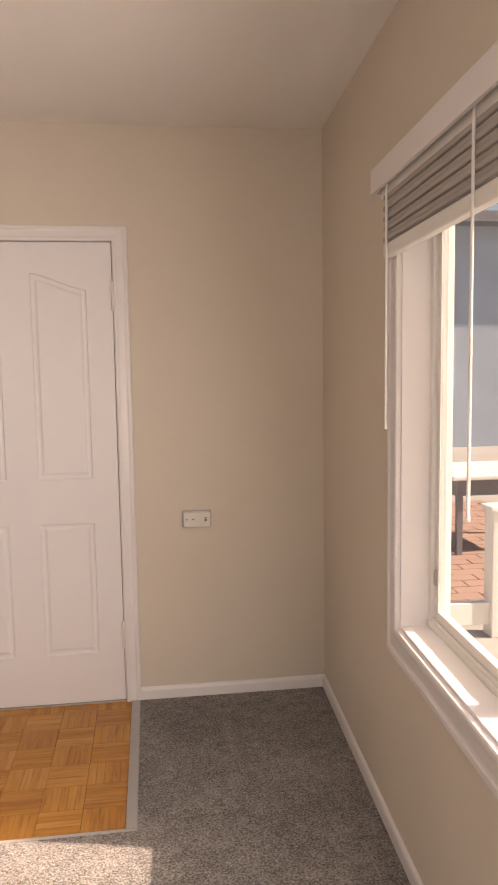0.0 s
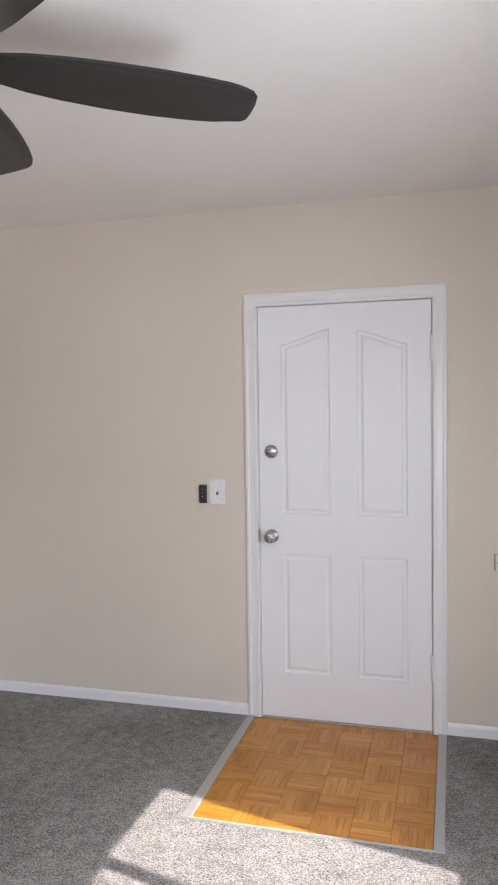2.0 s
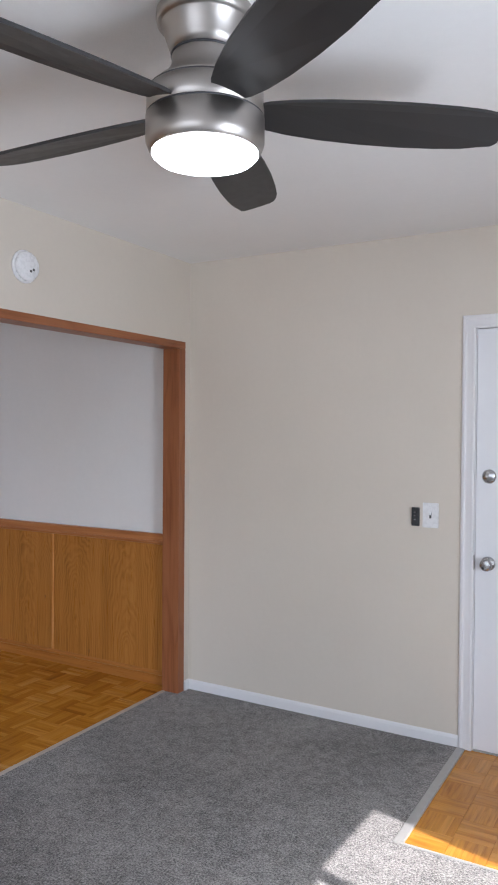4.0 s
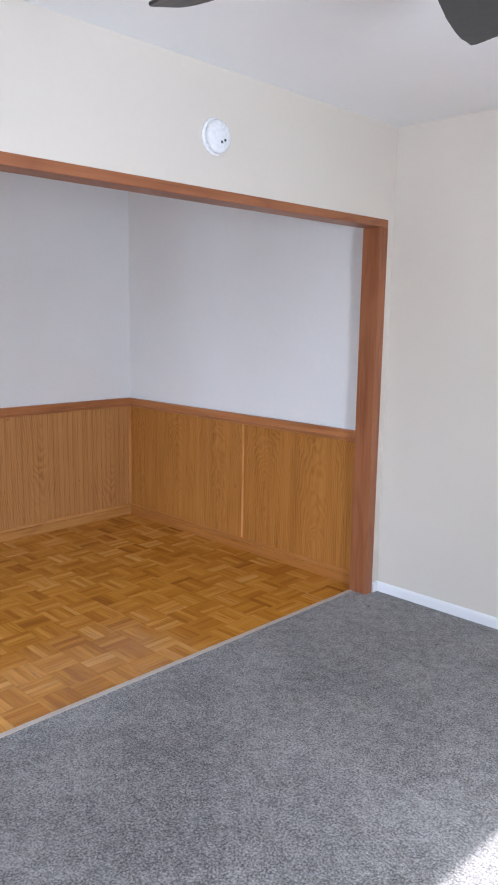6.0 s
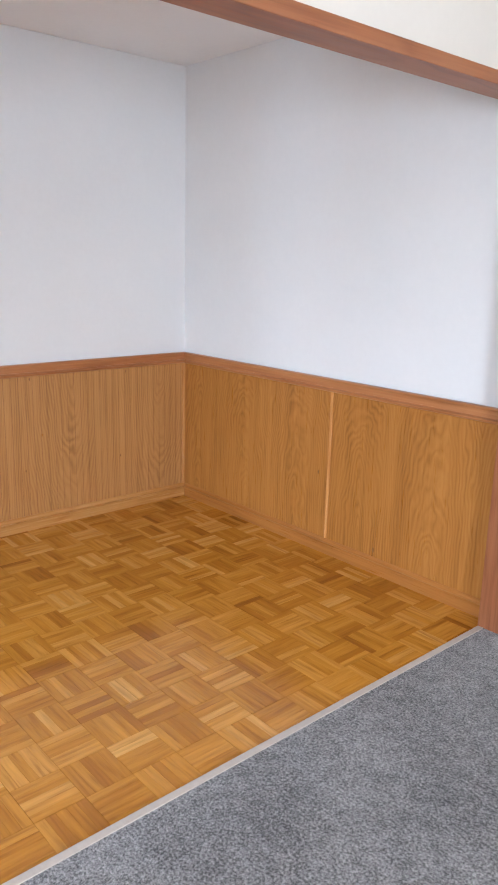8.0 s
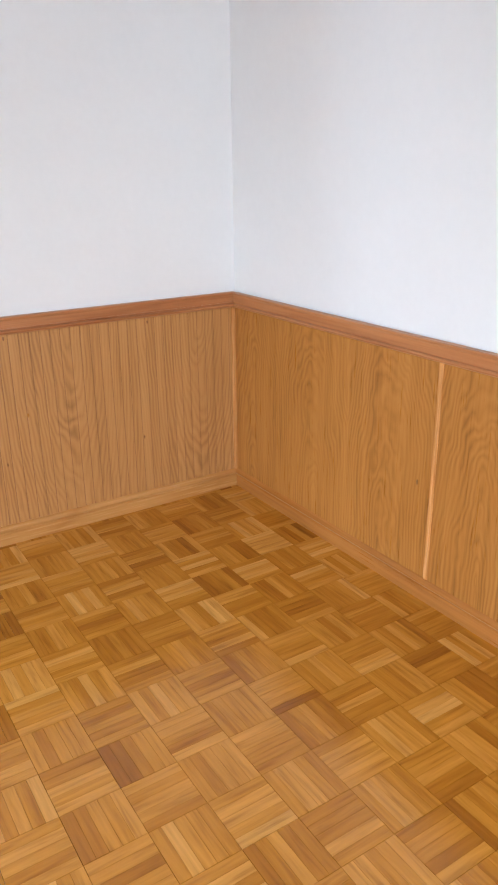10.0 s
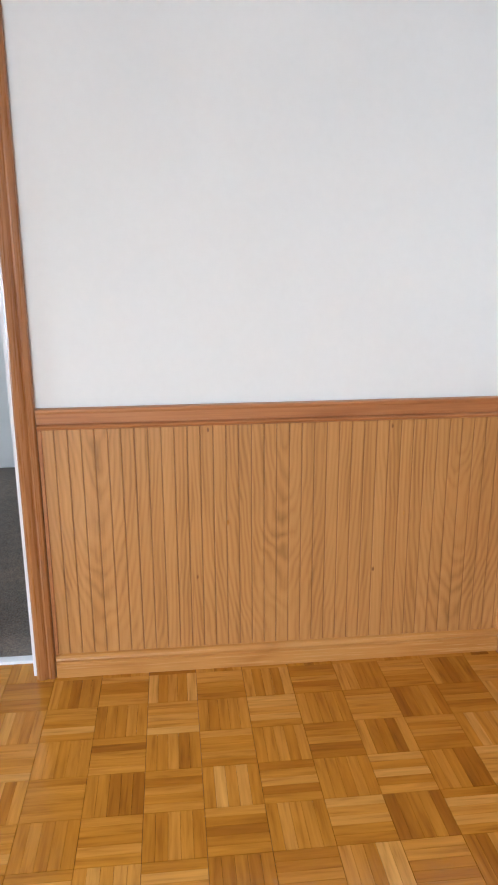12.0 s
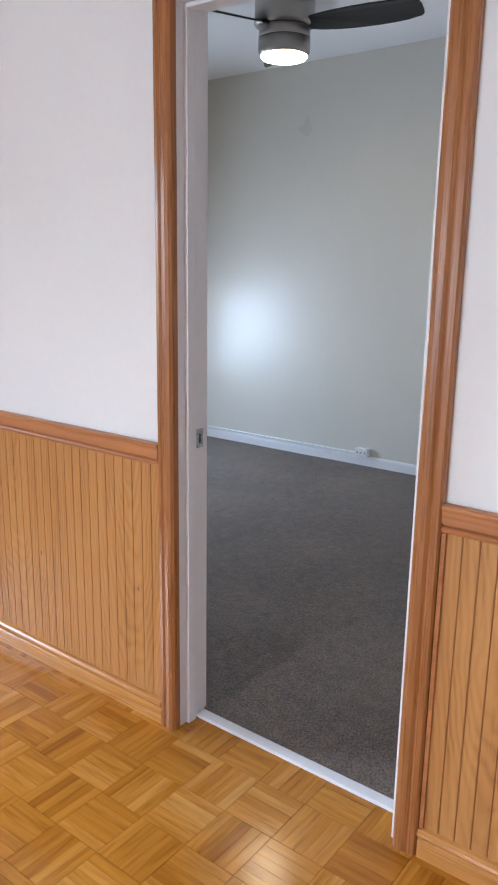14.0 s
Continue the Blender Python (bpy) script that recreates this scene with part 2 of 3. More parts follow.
NICKEL = plain("brushed_nickel", (0.43, 0.405, 0.38, 1), 0.42, 1.0, 0.06, 40, stretch=(1, 1, 30))
SATIN = plain("satin_nickel", (0.44, 0.44, 0.45, 1), 0.27, 1.0, 0.08)
BLADE = plain("black_blade", (0.020, 0.019, 0.019, 1), 0.42, 0, 0.25, 30, 0.5)
BLACKP = plain("black_plastic", (0.018, 0.02, 0.024, 1), 0.3)
AGED = plain("aged_white_plastic", (0.74, 0.71, 0.67, 1), 0.35)
PLATE = plain("white_plastic", (0.78, 0.78, 0.79, 1), 0.28)
SLOT = plain("dark_slot", (0.05, 0.05, 0.055, 1), 0.5)
STRIP = plain("grey_metal_strip", (0.45, 0.44, 0.43, 1), 0.42, 0.4, 0.1)
ALU = plain("white_threshold", (0.78, 0.78, 0.80, 1), 0.38, 0.0, 0.05)
LENS = glow("fan_lamp", (0.93, 0.97, 1.0, 1), 6.6)
LENS_WARM = glow("bedroom_fan_lamp", (1.0, 0.78, 0.46, 1), 9.0)
STRIPW = plain('pale_transition_strip', (0.50, 0.42, 0.35, 1), 0.5, 0.0, 0.15)
BLIND = plain("grey_blind_cloth", (0.42, 0.40, 0.385, 1), 0.7, 0, 0.2, 30, stretch=(1, 0.2, 4))
GLASS = clear_glass()
BRICK = paint("patio_brick", (0.36, 0.24, 0.20, 1), 0.85, 0.2, 0.5)
CONC = paint("patio_ground", (0.36, 0.35, 0.34, 1), 0.9, 0.2, 0.5)
STUCCO = paint("far_stucco", (0.36, 0.43, 0.52, 1), 0.9, 0.15, 0.4)
DARKT = plain("grey_table_paint", (0.2, 0.2, 0.22, 1), 0.4)


# ---- building blocks ----
def bm_box(bm, x0, x1, y0, y1, z0, z1):
    return bmesh.ops.create_cube(bm, size=1, matrix=Matrix.Translation(((x0 + x1) / 2, (y0 + y1) / 2, (z0 + z1) / 2)) @ Matrix.Diagonal((x1 - x0, y1 - y0, z1 - z0, 1)))["verts"]


def boxes(*dims, bevel=0.0):
    bm = bmesh.new()
    for d in dims:
        bm_box(bm, *d)
    if bevel:
        bmesh.ops.bevel(bm, geom=bm.edges[:], offset=bevel, segments=2, profile=0.6, affect="EDGES")
    return bm


def mesh_of(name, bm, material, smooth=False):
    bmesh.ops.recalc_face_normals(bm, faces=bm.faces[:])
    me = bpy.data.meshes.new(name)
    bm.to_mesh(me)
    bm.free()
    me.materials.append(material)
    if smooth:
        for f in me.polygons:
            f.use_smooth = True
    return me


def part(name, bm, material, parent=None, label="", smooth=False):
    ob = new(name, mesh_of(name, bm, material, smooth))
    ob.parent = parent
    return tagged(ob, label)


def thing(name, label, category, at=(0, 0, 0), group="", kind="", rz=0.0):
    ob = new(name)
    ob.matrix_world = pose(*at, 0, 0, rz)
    return tagged(ob, label, category, group, kind)


def structure(name, bm, material, label, category):
    return tagged(part(name, bm, material), label, category, kind="structure")


def lathe(profile, steps=48, bm=None):
    """A turned body from (radius, z) pairs, about the z axis."""
    bm = bm or bmesh.new()
    rings = []
    for r, z in profile:
        rings.append([bm.verts.new((r * math.cos(a), r * math.sin(a), z)) for a in (2 * math.pi * i / steps for i in range(steps))])
    for a, b in zip(rings, rings[1:]):
        for i in range(steps):
            j = (i + 1) % steps
            bm.faces.new((a[i], a[j], b[j], b[i]))
    bm.faces.new(rings[0])
    bm.faces.new(rings[-1])
    return bm


def moulding(start, along, length, across, out, profile, m0=0.0, m1=0.0):
    """A straight moulding: profile of (across, out) pairs; m0, m1 mitre its ends by so much per unit across."""
    start, along, across, out = (Vector(v) for v in (start, along, across, out))
    bm = bmesh.new()
    a = [bm.verts.new(start + across * u + out * v + along * (m0 * u)) for u, v in profile]
    b = [bm.verts.new(start + across * u + out * v + along * (length - m1 * u)) for u, v in profile]
    n = len(profile)
    for i in range(n):
        j = (i + 1) % n
        bm.faces.new((a[i], a[j], b[j], b[i]))
    bm.faces.new(a)
    bm.faces.new(b)
    return bm


CASING = [(0, 0), (0, 0.012), (0.006, 0.016), (0.016, 0.017), (0.020, 0.013), (0.026, 0.012), (0.050, 0.016), (0.058, 0.019), (0.066, 0.019), (0.070, 0.016), (0.070, 0)]
DCASING = [(u * 0.92, v) for u, v in CASING]
WCASING = [(u * 1.15, v) for u, v in [(0, 0), (0, 0.010), (0.004, 0.015), (0.016, 0.017), (0.022, 0.014), (0.030, 0.018), (0.042, 0.020), (0.052, 0.018), (0.058, 0.012), (0.058, 0)]]
BASEB = [(0, 0), (0, 0.012), (0.045, 0.012), (0.054, 0.009), (0.060, 0.003), (0.060, 0)]
OAKBASE = [(0, 0), (0, 0.014), (0.048, 0.014), (0.052, 0.009), (0.057, 0.009), (0.061, 0.017), (0.067, 0.020), (0.074, 0.018), (0.080, 0.012), (0.083, 0.004), (0.083, 0)]
CHAIR = [(u * 0.9, v) for u, v in [(0, 0), (0, 0.010), (0.005, 0.017), (0.012, 0.020), (0.017, 0.017), (0.020, 0.010), (0.025, 0.010), (0.028, 0.021), (0.058, 0.022), (0.066, 0.026), (0.072, 0.026), (0.075, 0.022), (0.075, 0)]]

# The east wall stands 2.5 degrees off square; it turns about the room's north-east corner.
EAST_TURN = Matrix.Translation((3.424, 0, 0)) @ Matrix.Rotation(radians(-2.46), 4, "Z") @ Matrix.Translation((-3.43, 0, 0))


def turned(ob):
    ob.matrix_world = EAST_TURN @ ob.matrix_world
    return ob


# Plan: the living room has x 0 to 3.43 and y -5 to 0, the dining room lies west of it, the bedroom west of that.
H, HB = 2.53, 2.88

# ---- floors ----
structure("floor_slab", boxes((-5.75, 3.6, -6.05, 0.15, -0.2, -0.012)), GROUT, "dark subfloor slab under the rooms", "floor")


def carpet_sheet():
    """One sheet of carpet with a square cut out for the entry parquet."""
    bm = bmesh.new()
    edge = [(-0.085, -5.0), (3.25, -5.0), (3.43, 0.0), (2.564, 0.0), (2.564, -0.965), (1.599, -0.965), (1.599, 0.0), (-0.085, 0.0)]
    low = bm.faces.new([bm.verts.new((x, y, -0.012)) for x, y in edge])
    up = bmesh.ops.extrude_face_region(bm, geom=[low])["geom"]
    for v in up:
        if isinstance(v, bmesh.types.BMVert):
            v.co.z = 0.006
    return bm


structure("floor_living_carpet", carpet_sheet(), CARPET, "grey speckled cut pile living room carpet", "carpet")
structure("floor_bedroom_carpet", boxes((-5.6, -2.434, -5.7, -1.2, -0.012, 0.006)), BCARPET, "dark grey cut pile bedroom carpet", "carpet")

# ---- walls ----
structure("wall_north", boxes((0.0, 1.654, 0.0, 0.15, 0, H), (2.509, 3.6, 0.0, 0.15, 0, H), (1.654, 2.509, 0.0, 0.15, 2.05, H)), BEIGE, "smooth beige painted wall around the front door", "wall")
structure("wall_opening", boxes((-0.11, 0.0, -0.052, 0.0, 0, H), (-0.11, 0.0, -3.4, -0.052, 2.06, H), (-0.11, 0.0, -5.9, -3.4, 0, H)), BEIGE, "cream painted wall over the wide dining opening", "wall")
turned(structure("wall_east", boxes((3.43, 3.56, -1.20, 0.03, 0, H), (3.43, 3.56, -5.1, -2.8, 0, H), (3.43, 3.56, -2.8, -1.20, 0, 0.715), (3.43, 3.56, -2.8, -1.20, 2.02, H)), BEIGE, "beige painted wall with a white window", "wall"))
structure("wall_south", boxes((0.0, 0.6, -5.15, -5.0, 0, H), (2.8, 3.6, -5.15, -5.0, 0, H), (0.6, 2.8, -5.15, -5.0, 0, 0.6), (0.6, 2.8, -5.15, -5.0, 2.1, H)), BEIGE, "plain beige wall with a window opening", "wall")
structure("wall_dining_north", boxes((-2.437, -0.11, -0.015, 0.15, 0, H)), WHITE_WALL, "off-white dining room wall above oak panelling", "wall")
structure("wall_dining_west", boxes((-2.434, -2.320, -1.632, -0.015, 0, H), (-2.434, -2.320, -5.9, -2.402, 0, H), (-2.434, -2.320, -2.402, -1.632, 2.10, H)), WHITE_WALL, "off-white wall with the bedroom doorway", "wall")
structure("wall_dining_south", boxes((-2.434, -1.3, -6.05, -5.9, 0, H), (-0.2, 0.0, -6.05, -5.9, 0, H), (-1.3, -0.2, -6.05, -5.9, 0, 0.95), (-1.3, -0.2, -6.05, -5.9, 2.05, H)), WHITE_WALL, "plain off-white wall with a window opening", "wall")
structure("wall_dining_east_lining", boxes((-0.118, -0.110, -5.9, -3.4, 0, H), (-0.118, -0.110, -3.4, -0.015, 2.065, H)), WHITE_WALL, "off-white dining side of the opening wall", "wall")
structure("wall_bedroom_west", boxes((-5.75, -5.6, -5.85, -1.05, 0, HB)), BED_WALL, "pale grey bedroom wall with a soft sheen", "wall")
structure("wall_bedroom_south", boxes((-5.6, -4.75, -5.85, -5.7, 0, HB), (-3.45, -2.32, -5.85, -5.7, 0, HB), (-4.75, -3.45, -5.85, -5.7, 0, 0.4), (-4.75, -3.45, -5.85, -5.7, 1.3, HB)), BED_WALL, "pale grey bedroom wall with a window opening", "wall")
structure("wall_bedroom_north", boxes((-5.6, -2.437, -1.2, -1.05, 0, HB)), BED_WALL, "plain pale grey bedroom wall", "wall")
structure("wall_bedroom_east", boxes((-2.442, -2.434, -1.632, -1.2, 0, HB), (-2.442, -2.434, -5.7, -2.402, 0, HB), (-2.442, -2.434, -2.402, -1.632, 2.11, HB), (-2.434, -2.32, -5.85, -1.05, H + 0.12, HB)), BED_WALL, "pale grey bedroom side of the doorway wall", "wall")
structure("ceiling_living", boxes((-0.111, 3.6, -5.15, 0.15, H, H + 0.12)), CEIL, "white lightly textured living room ceiling", "ceiling")
structure("ceiling_dining", boxes((-2.43, -0.112, -6.05, 0.15, H + 0.001, H + 0.12)), CEIL, "white dining room ceiling", "ceiling")
structure("ceiling_bedroom", boxes((-5.75, -2.32, -5.85, -1.05, HB, HB + 0.12)), CEIL, "white bedroom ceiling", "ceiling")

# ---- skirting boards of the living room and bedroom ----
structure("baseboard_north_west", moulding((0.0, 0, 0.002), (1, 0, 0), 1.60, (0, 0, 1), (0, -1, 0), BASEB), TRIM, "white painted baseboard", "baseboard")
structure("baseboard_north_east", moulding((2.565, 0, 0.002), (1, 0, 0), 0.865, (0, 0, 1), (0, -1, 0), BASEB), TRIM, "white painted baseboard", "baseboard")
turned(structure("baseboard_east", moulding((3.43, -5.0, 0.002), (0, 1, 0), 4.988, (0, 0, 1), (-1, 0, 0), BASEB), TRIM, "white painted baseboard under the window", "baseboard"))
structure("baseboard_stub", moulding((0.0, -0.050, 0.002), (0, 1, 0), 0.038, (0, 0, 1), (1, 0, 0), BASEB), TRIM, "short white baseboard piece beside the opening", "baseboard")
structure("baseboard_bedroom", moulding((-5.6, -5.7, 0.002), (0, 1, 0), 3.08, (0, 0, 1), (1, 0, 0), [(u * 1.3, v) for u, v in BASEB]), TRIM, "white painted bedroom baseboard", "baseboard")


# ---- front door ----
def offset_loop(pts, d):
    out, n = [], len(pts)
    for i in range(n):
        a, b, c = Vector(pts[i - 1]), Vector(pts[i]), Vector(pts[(i + 1) % n])
        e, f = (b - a).normalized(), (c - b).normalized()
        ne, nf = Vector((-e.y, e.x)), Vector((-f.y, f.x))
        m = (ne + nf).normalized()
        out.append(b + m * (d / max(0.3, m.dot(ne))))
    return out


def arch(x0, x1, z0, zlow, zhigh, high_right):
    """A panel outline, anticlockwise, whose top sweeps from low to high."""
    top = []
    for i in range(9):
        s = i / 8
        k = s * s * (3 - 2 * s) * 0.55 + s * 0.45
        top.append((x0 + (x1 - x0) * s, zlow + (zhigh - zlow) * (k if high_right else 1 - (s * s * (3 - 2 * s) * 0.55 + s * 0.45))))
    return [(x0, z0), (x1, z0)] + top[::-1]


def panelled_slab(w, h, t, panels):
    bm = bmesh.new()

    def loop(pts, y):
        vs = [bm.verts.new((x, y, z)) for x, z in pts]
        return vs, [bm.edges.new((vs[i], vs[(i + 1) % len(vs)])) for i in range(len(vs))]

    outer, edges = loop([(0, 0), (w, 0), (w, h), (0, h)], 0.0)
    rims = []
    for pts in panels:
        vs, es = loop(pts, 0.0)
        edges += es
        rims.append((pts, vs))
    bmesh.ops.triangle_fill(bm, edges=edges, use_beauty=True)
    for pts, vs in rims:
        last = vs
        for d, y in ((0.004, 0.0075), (0.012, 0.009), (0.020, 0.0075), (0.027, 0.0020), (0.031, 0.001)):
            ring = [bm.verts.new((p.x, y, p.y)) for p in offset_loop(pts, d)]
            for i in range(len(ring)):
                j = (i + 1) % len(ring)
                bm.faces.new((last[i], last[j], ring[j], ring[i]))
            last = ring
        bm.faces.new(last)
    back = [bm.verts.new((v.co.x, t, v.co.z)) for v in outer]
    for i in range(4):
        j = (i + 1) % 4
        bm.faces.new((outer[i], outer[j], back[j], back[i]))
    bm.faces.new(back)
    return bm


def front_door():
    door = thing("door_1", "closed white front door with four moulded panels", "door", kind="structure")
    x0, w, h = 1.671, 0.828, 2.032
    pan = [arch(1.784 - x0, 2.023 - x0, 1.018, 1.845, 1.918, True), arch(2.155 - x0, 2.389 - x0, 1.018, 1.833, 1.905, False),
           [(0.113, 0.224), (0.352, 0.224), (0.352, 0.820), (0.113, 0.820)], [(0.484, 0.224), (0.718, 0.224), (0.718, 0.820), (0.484, 0.820)]]
    slab = part("slab", panelled_slab(w, h, 0.042, pan), DOORW, door)
    slab.location = (x0, 0.002, 0.010)
    for z in (1.815, 0.316):
        bm = lathe([(0.005, -0.064), (0.0075, -0.060), (0.0075, -0.0205), (0.0062, -0.020), (0.0062, -0.018), (0.0075, -0.0175), (0.0075, 0.0175), (0.0062, 0.018), (0.0062, 0.020), (0.0075, 0.0205), (0.0075, 0.060), (0.005, 0.064)], 14)
        bm_box(bm, -0.017, -0.004, 0.0045, 0.0085, -0.052, 0.052)
        hinge = part("hinge", bm, TRIM, door, "white painted butt hinge")
        hinge.location = (2.5005, -0.0075, z)
    plate = [(0.0, 0.0), (0.033, 0.0), (0.034, 0.003), (0.031, 0.008), (0.024, 0.012), (0.0001, 0.013)]
    for z, kind in ((1.336, "deadbolt"), (0.918, "knob")):
        bm = lathe(plate[1:], 40) if kind == "deadbolt" else lathe(plate[1:5] + [(0.013, 0.013), (0.012, 0.030), (0.018, 0.036), (0.027, 0.045), (0.029, 0.054), (0.026, 0.064), (0.018, 0.068), (0.0001, 0.067)], 40)
        bmesh.ops.transform(bm, matrix=pose(0, 0, 0, 90), verts=bm.verts)
        ob = part("deadbolt" if kind == "deadbolt" else "door_knob", bm, SATIN, door, "round satin nickel " + ("deadbolt with a thumb turn" if kind == "deadbolt" else "door knob"), True)
        ob.location = (1.731, 0.002, z)
        turn = part("thumb_turn", boxes((-0.014, 0.014, -0.024 if kind == "deadbolt" else -0.071, -0.011 if kind == "deadbolt" else -0.065, -0.0035, 0.0035), bevel=0.0015), SATIN, ob)
        turn.rotation_euler = (0, radians(8 if kind == "deadbolt" else -40), 0)
        if kind == "knob":
            turn.scale = (0.6, 1, 1)
    part("latch_plate", boxes((1.6635, 1.6685, -0.0185, 0.0, 0.885, 0.955), bevel=0.001), STRIP, door)
    frame_ob = thing("door_frame_1", "white painted door casing and jamb", "door frame", kind="structure")
    part("casing", moulding((1.601, 0, 0.004), (0, 0, 1), 2.106, (1, 0, 0), (0, -1, 0), DCASING, 0, 1), TRIM, frame_ob)
    part("casing", moulding((2.569, 0, 0.004), (0, 0, 1), 2.106, (-1, 0, 0), (0, -1, 0), DCASING, 0, 1), TRIM, frame_ob)
    part("casing", moulding((1.601, 0, 2.110), (1, 0, 0), 0.968, (0, 0, -1), (0, -1, 0), DCASING, 1, 1), TRIM, frame_ob)
    part("jamb", boxes((1.655, 1.6682, 0.001, 0.14, 0.0, 2.046), (2.5018, 2.508, 0.001, 0.14, 0.0, 2.046), (1.6675, 2.5025, 0.001, 0.14, 2.046, 2.049), (1.6675, 1.689, 0.046, 0.14, 0.0, 2.046), (2.479, 2.5025, 0.046, 0.14, 0.0, 2.046)), TRIM, frame_ob)
    part("sill", boxes((1.671, 2.499, 0.0, 0.14, -0.012, 0.006), bevel=0.002), STRIP, frame_ob, "grey metal door sill")


front_door()


# ---- wall plates by the front door ----
def light_switch():
    sw = thing("light_switch", "white toggle light switch plate on the wall", "light switch")
    part("plate", boxes((1.411, 1.491, -0.006, -0.0005, 1.070, 1.194), bevel=0.002), PLATE, sw)
    part("toggle_slot", boxes((1.4455, 1.4565, -0.0072, -0.0055, 1.118, 1.146)), SLOT, sw)
    tg = part("toggle", boxes((-0.004, 0.004, -0.013, 0.0, -0.006, 0.006), bevel=0.0015), PLATE, sw)
    tg.matrix_world = pose(1.451, -0.006, 1.138, -25)
    for z in (1.098, 1.166):
        s = part("screw", lathe([(0.0028, 0), (0.0026, 0.0012), (0.0001, 0.0014)], 12), PLATE, sw)
        s.matrix_world = pose(1.451, -0.006, z, 90)


def black_remote():
    rm = thing("fan_remote", "small black remote in a wall holder", "remote control")
    part("holder", boxes((1.356, 1.396, -0.008, -0.0005, 1.074, 1.168), bevel=0.003), BLACKP, rm)
    part("handset", boxes((1.358, 1.394, -0.020, -0.008, 1.078, 1.166), bevel=0.005), BLACKP, rm)
    for x, z in ((1.376, 1.128), (1.376, 1.145), (1.376, 1.108)):
        part("button", boxes((x - 0.004, x + 0.004, -0.0215, -0.0195, z - 0.002, z + 0.002), bevel=0.0008), SATIN, rm)


def surface_outlet():
    so = thing("surface_outlet", "white surface-mounted outlet box on the beige wall", "outlet")
    part("base_plate", boxes((2.7755, 2.9025, -0.014, -0.0005, 0.7945, 0.8695), bevel=0.003), STRIP, so, "grey base plate")
    part("box", boxes((2.779, 2.899, -0.038, -0.0005, 0.798, 0.866), bevel=0.005), AGED, so)
    for x in (2.793, 2.821):
        part("slot", boxes((x - 0.005, x + 0.005, -0.0392, -0.0375, 0.832, 0.836)), SLOT, so)
    for z in (0.826, 0.833, 0.840):
        part("slot", boxes((2.871, 2.883, -0.0392, -0.0375, z - 0.0018, z + 0.0018)), SLOT, so)
    part("seam", boxes((2.827, 2.867, -0.0386, -0.0376, 0.8125, 0.8135)), STRIP, so)


light_switch()
black_remote()
surface_outlet()


def smoke_alarm():
    al = thing("smoke_alarm", "round white smoke alarm above the opening", "smoke alarm")
    m = pose(0.0, -1.295, 2.262, 0, 90, 0)
    part("base", lathe([(0.072, 0.0006), (0.073, 0.006), (0.070, 0.010), (0.064, 0.011)], 48), PLATE, al, "", True).matrix_world = m
    part("cover", lathe([(0.062, 0.011), (0.064, 0.014), (0.064, 0.024), (0.060, 0.031), (0.050, 0.035), (0.0001, 0.0365)], 48), PLATE, al, "", True).matrix_world = m
    for y, z in ((-1.289, 2.240), (-1.271, 2.249)):
        part("button", boxes((0.0345, 0.038, y - 0.005, y + 0.005, z - 0.005, z + 0.005), bevel=0.001), SLOT, al).location = (0, 0, 0)


smoke_alarm()


